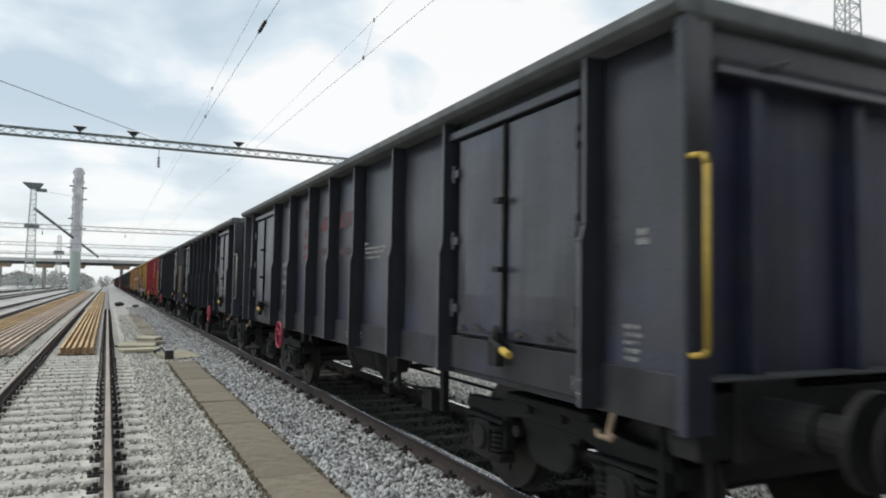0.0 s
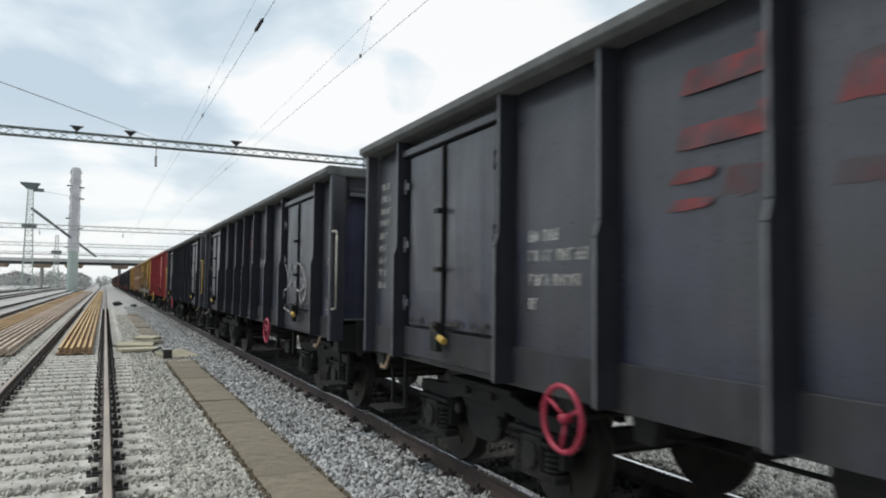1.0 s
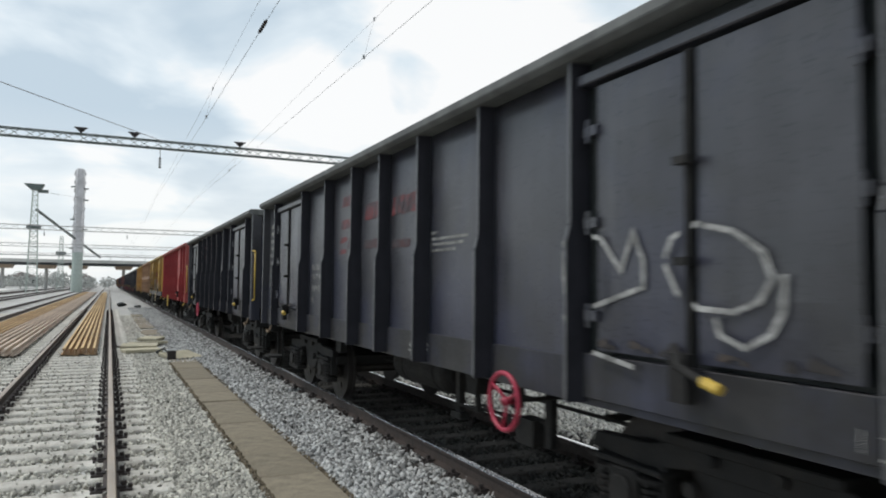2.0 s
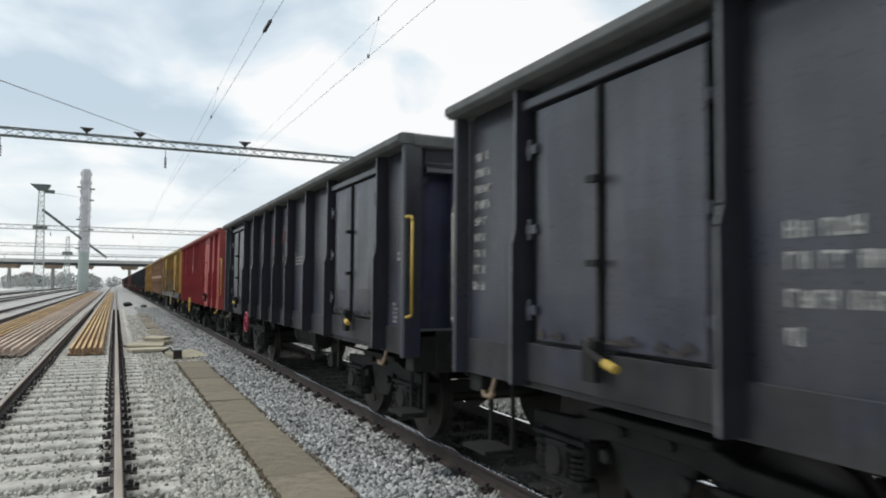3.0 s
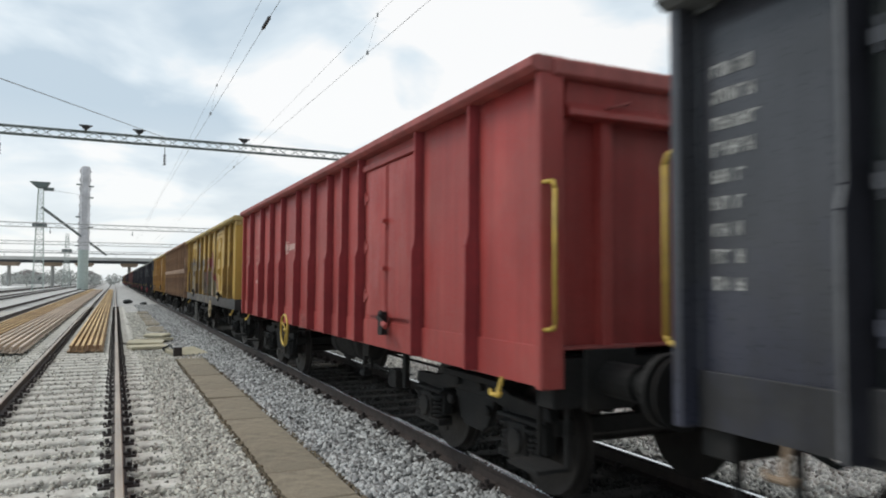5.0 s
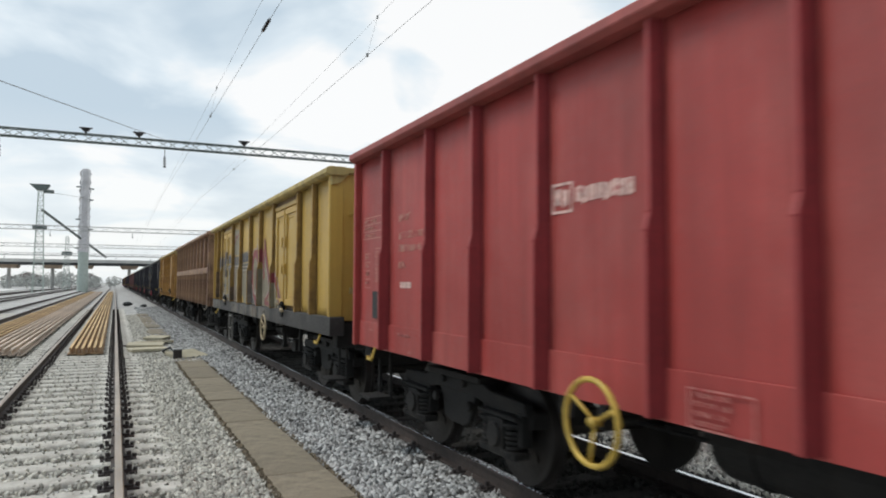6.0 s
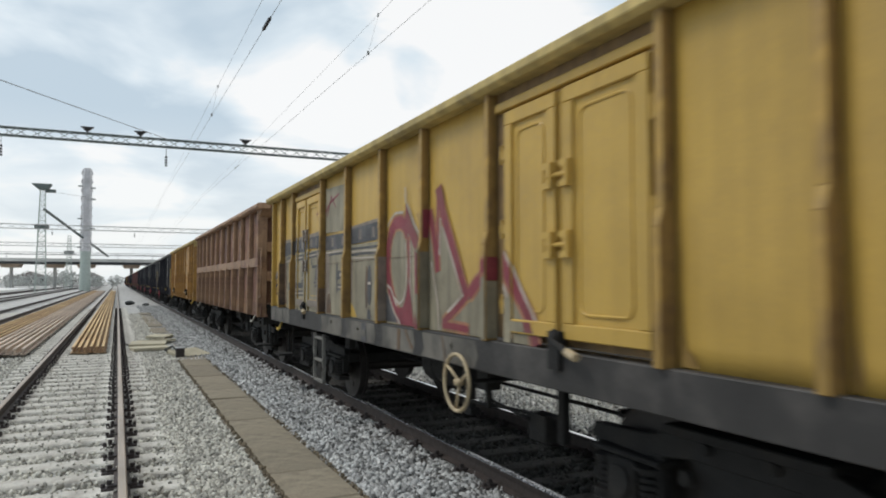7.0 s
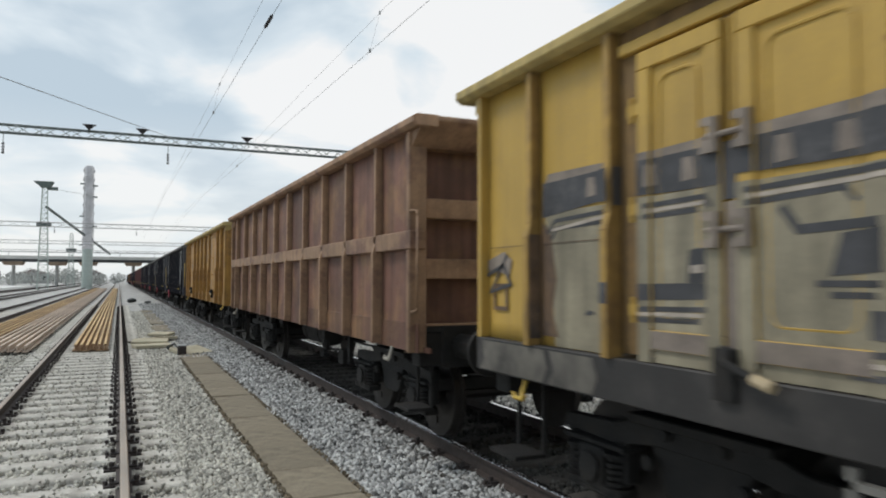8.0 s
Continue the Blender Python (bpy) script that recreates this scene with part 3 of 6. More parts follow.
        box(bm, s * 1.15, s * 1.18, y - e * 0.15, y - e * 0.12, 0.45, 0.98)
        part("step", bm, M["under"], w, "steel shunter's step")
        bm = nb()  # towing hook
        yh = y - e * 0.62
        tube(bm, [(s * 1.40, yh, 1.02), (s * 1.43, yh, 0.93), (s * 1.46, yh - 0.02, 0.89), (s * 1.47, yh - 0.06, 0.89), (s * 1.46, yh - 0.075, 0.92)], 0.017, 8)
        tube(bm, [(s * 1.46, yh - 0.02, 0.89), (s * 1.47, yh + 0.05, 0.89), (s * 1.46, yh + 0.07, 0.92)], 0.016, 8)
        part("tow_hook", bm, st["hook"], w, "worn painted towing hook")
    bm = nb()
    box(bm, -0.05, 0.05, y - e * 0.05, y + e * 0.33, 0.98, 1.10)
    ring(bm, (0, y + e * 0.38, 1.02), (1, 0, 0), 0.075, 0.028, 16, 6)
    tube(bm, [(0.02, y + e * 0.4, 0.98), (0.03, y + e * 0.5, 0.8), (-0.03, y + e * 0.55, 0.78), (-0.02, y + e * 0.6, 0.95)], 0.03, 8)
    part("coupling", bm, M["under"], w, "black screw coupling and hook")
    bm = nb()
    tube(bm, [(0.35, y, 0.95), (0.36, y + e * 0.15, 0.7), (0.30, y + e * 0.4, 0.52), (0.22, y + e * 0.6, 0.62)], 0.025, 8)
    part("air_hose", bm, M["rubber"], w, smooth=True)


def add_door(w, s, y0, y1, st):
    """A double-leaf side door between two stakes, with locking bars, slot and latch."""
    mid, top = (y0 + y1) / 2, st["top"] - 0.30
    DOOR = st["door_x"]
    for a, b, side in ((y0 + 0.10, mid - 0.045, 0), (mid + 0.045, y1 - 0.24, 1)):
        bm = nb()
        x, rim = s * DOOR, st["rim"] if st["door_rim"] else 0.0
        n, k = 8, 10
        g = []
        for i in range(n + 1):
            row = []
            for j in range(k + 1):
                u, v = i / n, j / k
                e = min(1, 4 * min(u, 1 - u)) * min(1, 6 * min(v, 1 - v))
                d = st["door_bulge"] * e * (0.5 + 1.2 * noise.noise(Vector((u * 1.5 + 3 * side, v * 2, y0))))
                yy = a + u * (b - a) + st["door_bend"] * math.sin(v * 5.0 + y0) * (1 - abs(2 * u - 1))
                row.append(bm.verts.new((x + s * d, yy, FLOOR + 0.05 + v * (top - FLOOR - 0.05))))
            g.append(row)
        for i in range(n):
            for j in range(k):
                bm.faces.new((g[i][j], g[i + 1][j], g[i + 1][j + 1], g[i][j + 1]))
        bmesh.ops.recalc_face_normals(bm, faces=bm.faces)
        ext = bmesh.ops.extrude_face_region(bm, geom=list(bm.faces))
        bmesh.ops.translate(bm, verts=[q for q in ext["geom"] if isinstance(q, bmesh.types.BMVert)], vec=(-s * 0.03, 0, 0))
        leaf = part("door_leaf", bm, st["side"], w)
        if rim:
            bm = nb()
            r, z0, z1, xo = 0.10, FLOOR + 0.05, top, s * (DOOR + rim)
            xi = s * (DOOR - 0.002)
            for q in ((a, b, z0, z0 + r), (a, b, z1 - r, z1), (a, a + r, z0 + r, z1 - r), (b - r, b, z0 + r, z1 - r)):
                box(bm, min(xo, xi), max(xo, xi), *q)
            part("leaf_rim", bm, st["side"], leaf, bevel=0.007)
            bm = nb()   # pressed bead with rounded corners inside the rim
            ia, ib, ja, jb, cr = a + 0.16, b - 0.16, z0 + 0.16, z1 - 0.16, 0.07
            loop = [(x + s * 0.003, yc_ + cr * math.cos(q), zc_ + cr * math.sin(q)) for yc_, zc_, q0 in ((ib - cr, jb - cr, 0), (ia + cr, jb - cr, 1), (ia + cr, ja + cr, 2), (ib - cr, ja + cr, 3)) for q in [math.pi / 2 * (q0 + k / 4) for k in range(5)]]
            tube(bm, loop + loop[:1], 0.010, 6)
            part("leaf_bead", bm, st["side"], leaf)
        for z in (1.55, 2.1, 2.65):
            bm = nb()
            hy = a - 0.02 if side == 0 else b + 0.06
            box(bm, min(s * 1.33, s * 1.44), max(s * 1.33, s * 1.44), hy - (0.035 if side == 0 else 0.08), hy + 0.035, z - 0.03, z + 0.03)
            cyl(bm, (s * 1.435, hy, z - 0.07), (s * 1.435, hy, z + 0.07), 0.016, 8)
            part("hinge", bm, st["side"], leaf)
    # sheet's colour carries the slot's shade: black on dark wagons, rusty brown on yellow
    bm = nb()
    box(bm, min(s * 1.28, s * (st["px"] - 0.004)), max(s * 1.28, s * (st["px"] - 0.004)), y0 + 0.001, y1 - 0.001, FLOOR, st["top"] - 0.1)
    part("door_back", bm, M["rubber"] if st["side"] == M["dark_side"] else M["rust_shade_recess"] if st["door_rim"] else st["side"], w)
    if not st["sill_black"]:
        bm = nb()
        box(bm, min(s * 1.30, s * 1.398), max(s * 1.30, s * 1.398), y0 + 0.05, y1 - 0.05, SILL + 0.052, FLOOR + 0.02)
        part("door_threshold", bm, st["lower"] or st["side"], w, bevel=0.006)
    bm = nb()
    box(bm, min(s * 1.31, s * 1.435), max(s * 1.31, s * 1.435), y0 + 0.06, y1 - 0.06, top + 0.03, top + 0.10)
    part("door_header", bm, st["side"], w, bevel=0.008)
    bm = nb()
    cyl(bm, (s * 1.42, mid, FLOOR - 0.05), (s * 1.42, mid, top), 0.018, 8)
    # black on dark wagons to imitate the dark gap between the leaves
    bar = part("locking_bar", bm, M["under"] if st["side"] == M["dark_side"] else st["side"], w)
    x0, x1 = sorted((s * 1.41, s * 1.49))
    for z in (1.95, 2.40) if st["door_rim"] else (1.85, 2.35):
        bm = nb()
        if st["door_rim"]:   # a pair of clamps round the bar
            for dy in (-0.095, 0.095):
                prism(bm, [(mid + dy - 0.045, z - 0.085), (mid + dy + 0.045, z - 0.085), (mid + dy + 0.045, z - 0.05), (mid + dy - 0.01, z - 0.04), (mid + dy - 0.01, z + 0.04), (mid + dy + 0.045, z + 0.05), (mid + dy + 0.045, z + 0.085), (mid + dy - 0.045, z + 0.085)], 0, x0, x1)
            cyl(bm, (x1 - 0.03 if s > 0 else x0 + 0.03, mid - 0.13, z), (x1 - 0.03 if s > 0 else x0 + 0.03, mid + 0.13, z), 0.016, 8)
        else:
            box(bm, x0, x1 - 0.012, mid - 0.045, mid + 0.045, z - 0.02, z + 0.02)
        part("clasp", bm, (M["spray_lilac"] if st["sill_black"] and y0 > 0 else st["side"]) if st["door_rim"] else M["under"] if st["side"] == M["dark_side"] else st["side"], bar)
    if s < 0 and st["side"] == M["dark_side"]:
        rnd = random.Random(int(1000 + 10 * y0))
        bm = nb()
        for k in range(18):
            ya = y0 + 0.14 + (y1 - y0 - 0.42) * rnd.random()
            za, ln, hh = FLOOR + 0.06 + 0.03 * rnd.random(), rnd.uniform(0.04, 0.16), rnd.uniform(0.015, 0.07)
            xx = -(st["door_x"] + st["door_bulge"] * 0.45 + 0.002 + 0.0005 * k)
            bm.faces.new([bm.verts.new((xx, ya + a * ln, za + b * hh)) for a, b in ((0, 0), (1, 0.1), (0.8, 0.7), (0.45, 1), (0.1, 0.6))])
        tagged(part("rust_stain", bm, M["rust"], w, "brown rust along the door foot"), kind="stuff")
    bm = nb()
    tube(bm, [(s * 1.48, mid + 0.02, 1.40), (s * 1.53, mid - 0.03, 1.34), (s * 1.54, mid - 0.20, 1.29)], 0.022, 8)
    box(bm, min(s * 1.44, s * 1.50), max(s * 1.44, s * 1.50), mid - 0.05, mid + 0.07, 1.16, 1.40)
    lt = part("door_latch", bm, M["under"], w)
    bm = nb()
    tube(bm, [(s * 1.541, mid - 0.20, 1.29), (s * 1.545, mid - 0.30, 1.265)], 0.028, 8)
    part("latch_grip", bm, st["grip"], lt, "yellow painted latch grip")


def add_brake_wheel(w, y, mat, label, s=-1, r=0.195, z=0.93, thick=0.018):
    bm = nb()
    c = Vector((s * 1.53, y, z))
    ring(bm, c, (1, 0, 0), r, thick)
    for k in range(3):
        a = k * 2 * math.pi / 3 + 0.6
        cyl(bm, c + Vector((-s * 0.03, 0, 0)), c + Vector((0, r * math.cos(a), r * math.sin(a))), 0.013, 8)
    cyl(bm, c - Vector((s * 0.06, 0, 0)), c + Vector((s * 0.01, 0, 0)), 0.028, 12)
    hw = part("brake_wheel", bm, mat, w, label, smooth=True)
    bm = nb()
    cyl(bm, c - Vector((s * 0.6, 0, 0)), c - Vector((s * 0.05, 0, 0)), 0.018, 8)
    box(bm, min(s * 1.38, s * 1.46), max(s * 1.38, s * 1.46), y - 0.03, y + 0.03, z - 0.05, 1.02)
    part("brake_spindle", bm, M["under"], hw)


def lathe(bm, x, z, prof, n=20):
    """A round body along y: prof lists (y, radius)."""
    rings = [[bm.verts.new((x + r * math.cos(2 * math.pi * i / n), y, z + r * math.sin(2 * math.pi * i / n))) for i in range(n)] for y, r in prof]
    for a, b in zip(rings, rings[1:]):
        for i in range(n):
            bm.faces.new((a[i], a[(i + 1) % n], b[(i + 1) % n], b[i]))
    bm.faces.new(rings[0][::-1])
    bm.faces.new(rings[-1])


def add_under(w, L, tank):
    bm = nb()
    for s in (-1, 1):
        box(bm, s * 0.33 - 0.06, s * 0.33 + 0.06, -L / 2 + 0.2, L / 2 - 0.2, 0.86, 1.22)
    for k in range(9):
        y = -L / 2 + 0.7 + k * (L - 1.4) / 8
        box(bm, -1.26, 1.26, y - 0.05, y + 0.05, 0.98, 1.2)
    part("underframe", bm, M["under"], w, "black steel underframe", bevel=0.008)
    bm = nb()
    box(bm, -1.28, 1.28, -L / 2 + 0.18, L / 2 - 0.18, 1.2, 1.25)
    part("floor", bm, M["under"], w)
    bm = nb()   # air reservoir lying along the frame, with domed ends and straps
    lathe(bm, -0.58, 0.79, [(-0.31, 0.05), (-0.28, 0.15), (-0.22, 0.215), (-0.16, 0.235), (tank - 0.06, 0.235), (tank, 0.215), (tank + 0.06, 0.15), (tank + 0.09, 0.05)])
    tk = part("air_reservoir", bm, M["under"], w, "black air reservoir")
    for y in (0.05, tank - 0.3):
        bm = nb()
        lathe(bm, -0.58, 0.79, [(y - 0.03, 0.22), (y - 0.03, 0.245), (y + 0.03, 0.245), (y + 0.03, 0.22)])
        box(bm, -0.63, -0.53, y - 0.03, y + 0.03, 1.0, 1.21)
        part("strap", bm, M["under"], tk)
    bm = nb()
    cyl(bm, (0.6, 1.0, 0.76), (0.6, 1.5, 0.76), 0.18, 16)
    box(bm, 0.55, 0.65, 1.2, 1.3, 0.76, 1.21)
    part("brake_cylinder", bm, M["under"], w)
    bm = nb()
    for x in (-0.2, 0.25):
        cyl(bm, (x, -3.2, 0.62), (x, 3.2, 0.62), 0.02, 6)
    for y in (-2.2, 0.2, 2.2):
        box(bm, -0.22, 0.27, y - 0.03, y + 0.03, 0.6, 0.66)
        box(bm, -0.03, 0.03, y - 0.03, y + 0.03, 0.64, 1.0)
    part("brake_rod", bm, M["under"], w)
    for s in (-1, 1):   # hangers, change-over box and levers that hang below the sill
        bm = nb()
        box(bm, s * 0.92 - 0.03, s * 0.92 + 0.03, -0.92, -0.84, 0.50, 1.21)
        box(bm, s * 0.92 - 0.05, s * 0.92 + 0.05, -0.98, -0.78, 0.46, 0.52)
        part("hanger", bm, M["under"], w)
        bm = nb()
        prism(bm, [(-1.62, 1.02), (-1.36, 1.02), (-1.40, 0.78), (-1.56, 0.78)], 0, s * 1.05 - 0.07, s * 1.05 + 0.07)
        cyl(bm, (s * 1.05, -1.48, 0.80), (s * 1.05, -1.48, 0.62), 0.03, 8)
        part("change_over_box", bm, M["under"], w)
        bm = nb()
        cyl(bm, (s * 1.0, -0.88, 0.60), (s * 1.0, -2.55, 0.70), 0.016, 6)
        cyl(bm, (s * 1.02, -1.48, 0.68), (s * 1.10, -2.2, 0.66), 0.014, 6)
        box(bm, s * 1.0 - 0.03, s * 1.0 + 0.03, -2.58, -2.50, 0.52, 1.0)
        box(bm, s * 1.0 - 0.07, s * 1.0 + 0.07, -2.40, -2.16, 0.50, 0.70)
        part("brake_change_lever", bm, M["under"], w)
        bm = nb()
        prism(bm, [(1.9, 1.0), (2.12, 1.0), (2.1, 0.84), (1.94, 0.84)], 0, s * 1.22 - 0.04, s * 1.22 + 0.04)
        part("release_valve", bm, M["under"], w)


def gondola(name_label, L, bays, st, m, category="freight wagon"):
    """An open-topped four-axle wagon. bays: widths from the front end; a negative width is a double door."""
    w = thing("freight_wagon", m, name_label, category, "wagons of the freight train")
    BUILT[w.name] = (L, bays, st)
    top = st["top"]
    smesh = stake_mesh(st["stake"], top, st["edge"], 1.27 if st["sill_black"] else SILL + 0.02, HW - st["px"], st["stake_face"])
    for s in (-1, 1):
        y = -L / 2
        ys = []
        for i, bay in enumerate(bays):
            y1 = y + abs(bay)
            if bay > 0:
                pm = st["panel"]
                ya, yz = y + (st["end_in"][0] if i == 0 else 0), y1 - (st["end_in"][1] if i == len(bays) - 1 else 0)
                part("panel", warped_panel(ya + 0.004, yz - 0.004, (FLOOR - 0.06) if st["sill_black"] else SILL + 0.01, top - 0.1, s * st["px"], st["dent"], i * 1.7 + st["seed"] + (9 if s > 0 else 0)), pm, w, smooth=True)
            else:
                add_door(w, s, y, y1, st)
            if i:
                ys.append(y)
            y = y1
        for yy in ys:
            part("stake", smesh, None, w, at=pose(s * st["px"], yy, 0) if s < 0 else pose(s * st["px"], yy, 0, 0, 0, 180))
        bm = nb()
        prism(bm, [(s * 1.28, top), (s * 1.50, top), (s * 1.545, top - 0.025), (s * 1.545, top - 0.085), (s * 1.50, top - 0.115), (s * 1.28, top - 0.115)], 1, -L / 2 - 0.01 - st["rail_front"], L / 2 + 0.01 + st["rail_over"])
        part("top_rail", bm, st["rail"], w, bevel=0.006)
        bm = nb()
        x0, x1 = sorted((s * 1.27, s * st["sill_x"]))
        box(bm, x0, x1, -L / 2 + 0.02, L / 2 - 0.02, SILL + (0.022 if st["sill_black"] else 0), 1.275 if st["sill_black"] else SILL + 0.05)
        part("side_sill", bm, st["sill"], w, st["sill_label"], bevel=0.008)
        if not st["sill_black"]:   # lower plate, lapped over the foot of the panels
            bm = nb()
            x0, x1 = sorted((s * (st["px"] - 0.01), s * (st["px"] + 1.75 * st["dent"] + 0.004)))
            box(bm, x0, x1, -L / 2 + 0.08, L / 2 - 0.08, SILL + 0.004, 1.285)
            part("lower_plate", bm, st["lower"] or st["panel"], w, bevel=0.003)
        if st["belt"]:
            bm = nb()
            x0, x1 = sorted((s * 1.31, s * 1.476))
            box(bm, x0, x1, -L / 2 + 0.1, L / 2 - 0.1, st["belt"] - 0.09, st["belt"] + 0.09)
            part("belt_rail", bm, st["rail"], w, bevel=0.008)
    for e in (-1, 1):
        add_end(w, L, e, st)
        add_bogie(w, e * (L / 2 - 1.85))
    add_under(w, L, st["tank"])
    return w


# ---- decals on the camera side: flat strokes clipped to each bay and laid on the surface there ----
def clip_poly(poly, lo, hi):
    for sign, lim in ((1, lo), (-1, -hi)):
        out = []
        for (y0, z0), (y1, z1) in zip(poly, poly[1:] + poly[:1]):
            a, b = sign * y0 - lim, sign * y1 - lim
            if a >= 0:
                out.append((y0, z0))
            if a * b < 0:
                k = a / (a - b)
                out.append((y0 + k * (y1 - y0), z0 + k * (z1 - z0)))
        poly = out
        if len(poly) < 3:
            return []
    return poly


def surfaces(L, bays, st):
    """Intervals along y with the outer surface there, on the camera side."""
    DOOR = st["door_x"]
    out, y = [], -L / 2
    for i, b in enumerate(bays):
        y1 = y + abs(b)
        a, c = y + (0.07 if i else 0.05), y1 - (0.07 if i < len(bays) - 1 else 0.05)
        if b > 0:
            out.append((a, c, st["px"] + 0.003, st["dent"]))
        else:
            mid, r = (y + y1) / 2, 0.10
            for a, c in ((y + 0.10, mid - 0.045), (mid + 0.045, y1 - 0.24)):
                if st["door_rim"]:   # rim, sunk panel, rim
                    out += [(a + 0.003, a + r - 0.003, DOOR + st["rim"] + 0.003, 0.0), (a + r, c - r, DOOR + 0.003, st["door_bulge"]), (c - r + 0.003, c - 0.003, DOOR + st["rim"] + 0.003, 0.0)]
                else:
                    out.append((a, c, DOOR + 0.003, st["door_bulge"]))
        if i < len(bays) - 1:
            out.append((y1 + st["edge"][1] + 0.002, y1 + st["edge"][2] - 0.002, HW + 0.003, 0.0))
        y = y1
    return out


def split(bm):
    """One bmesh for each connected patch of faces."""
    out, left = [], set(bm.faces)
    while left:
        grow, patch = [left.pop()], []
        while grow:
            f = grow.pop()
            patch.append(f)
            for v in f.verts:
                for g in v.link_faces:
                    if g in left:
                        left.remove(g)
                        grow.append(g)
        b, new_v = nb(), {}
        for f in patch:
            for v in f.verts:
                if v not in new_v:
                    new_v[v] = b.verts.new(v.co)
            b.faces.new([new_v[v] for v in f.verts])
        out.append(b)
    bm.free()
    return out


def decal(w, name, polys, mat, surf, label="", lift=0.0, small=False):
    """Paint on the camera side, one part for each stretch of surface; small lettering stays one part."""
    groups = []
    for lo, hi, x, dent in surf:
        qs = [q for q in (clip_poly(list(p), lo, hi) for p in polys) if q]
        if qs:
            groups.append([(-(x + dent * 1.05 + lift), qs, x if dent and small and not lift else None)])
    if small:
        groups = [sum(groups, [])] if groups else []
    for g in groups:
        bm = nb()
        for xx, qs, flat in g:
            for i, q in enumerate(qs):
                if flat is not None:   # small marks follow the bulge of the sheet
                    h = bow_at(*BUILT[w.name], sum(p[0] for p in q) / len(q), sum(p[1] for p in q) / len(q))
                    if h is not None:
                        xx = -(flat + h + 0.001)
                dx = 0.0003 * (i % 7) if small else 0.0
                bm.faces.new([bm.verts.new((xx - dx, yy, zz)) for yy, zz in q])
        bmesh.ops.remove_doubles(bm, verts=bm.verts, dist=0.0001)
        if not bm.faces:
            bm.free()
            continue
        for island in [bm] if small else split(bm):
            ext = bmesh.ops.extrude_face_region(island, geom=list(island.faces))
            bmesh.ops.translate(island, verts=[q for q in ext["geom"] if isinstance(q, bmesh.types.BMVert)], vec=(0.002, 0, 0))
            ob = part(name, island, mat, w, label)
            if small:
                ob["kind"] = "stuff"


def stroke(pts, wd):
    """A mitred ribbon of quads along a polyline of (y, z)."""
    p = [Vector(q) for q in pts]
    closed = (p[0] - p[-1]).length < 1e-4
    if closed:
        p = p[:-1]
    n, sides = len(p), []
    for i in range(n):
        a = p[i - 1] if (i or closed) else None
        b = p[(i + 1) % n] if (i < n - 1 or closed) else None
        d0 = (p[i] - a).normalized() if a is not None else None
        d1 = (b - p[i]).normalized() if b is not None else None
        d = ((d0 or d1) + (d1 or d0)).normalized() if ((d0 or d1) + (d1 or d0)).length > 0.2 else (d0 or d1)
        m = Vector((-d.y, d.x))
        k = 1 / max(0.45, abs(m.dot(Vector((-(d1 or d0).y, (d1 or d0).x)))))
        sides.append((p[i] + m * k * wd / 2, p[i] - m * k * wd / 2))
    out = []
    for i in range(n if closed else n - 1):
        (a, b), (c, d) = sides[i], sides[(i + 1) % n]
        out.append([tuple(a), tuple(c), tuple(d), tuple(b)])
    return out


def text_bars(y, z, rows, h, seed, bold=0.17):
    """Rows of letter-sized bars reading towards -y. rows: (drop below z, lengths of the words)."""
    rnd = random.Random(seed)
    out = []
    for drop, words in rows:
        yy = y
        for n in words:
            for _ in range(n):
                wd = h * rnd.uniform(0.45, 0.68) * (1 + 1.2 * (bold - 0.17))
                hh = h * rnd.uniform(0.86, 1.0)
                t = h * bold
                z0 = z - drop
                k = rnd.randrange(4)
                q = [(yy, z0, t, hh)] if k == 0 else [(yy, z0, t, hh), (yy - wd + t, z0, t, hh)]
                for a, b, ww, h2 in q:
                    out.append([(a, b), (a - ww, b), (a - ww, b + h2), (a, b + h2)])
                zb = z0 + (hh - t if k in (0, 2) else hh * 0.42)
                out.append([(yy, zb), (yy - wd, zb), (yy - wd, zb + t), (yy, zb + t)])
                if k == 3:
                    out.append([(yy, z0), (yy - wd, z0), (yy - wd, z0 + t), (yy, z0 + t)])
                yy -= wd + h * 0.2
            yy -= h * 0.5
    return out


BASE = dict(end_in=(0.0, 0.0), rail_over=0.0, rail_front=0.0, end_plate=M["dark_side"], stake_face=None, lower=None, top=TOP, px=1.345, door_x=1.41, edge=(-0.036, -0.032, 0.032, 0.036), rim=0.026, tank=1.22, dent=0.012, seed=1, door_rim=False, door_bulge=0.028, door_bend=0.045, sill_x=1.315,
            sill_black=False, sill_label="", belt=0, end_style="ribs", hook=M["handle_white"], grip=M["handle_yellow"],
            handrail=M["handle_yellow"], handrail_label="yellow painted handrail")
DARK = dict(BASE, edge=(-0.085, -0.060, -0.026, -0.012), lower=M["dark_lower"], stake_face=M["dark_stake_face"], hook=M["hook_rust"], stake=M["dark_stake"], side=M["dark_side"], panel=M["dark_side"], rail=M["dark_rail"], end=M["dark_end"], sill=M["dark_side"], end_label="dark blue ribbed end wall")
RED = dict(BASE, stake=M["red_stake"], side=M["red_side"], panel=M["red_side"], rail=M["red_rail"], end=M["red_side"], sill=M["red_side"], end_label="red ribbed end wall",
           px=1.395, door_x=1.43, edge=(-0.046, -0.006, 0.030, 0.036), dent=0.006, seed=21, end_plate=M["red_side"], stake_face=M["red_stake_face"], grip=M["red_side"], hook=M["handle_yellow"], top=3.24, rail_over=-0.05)
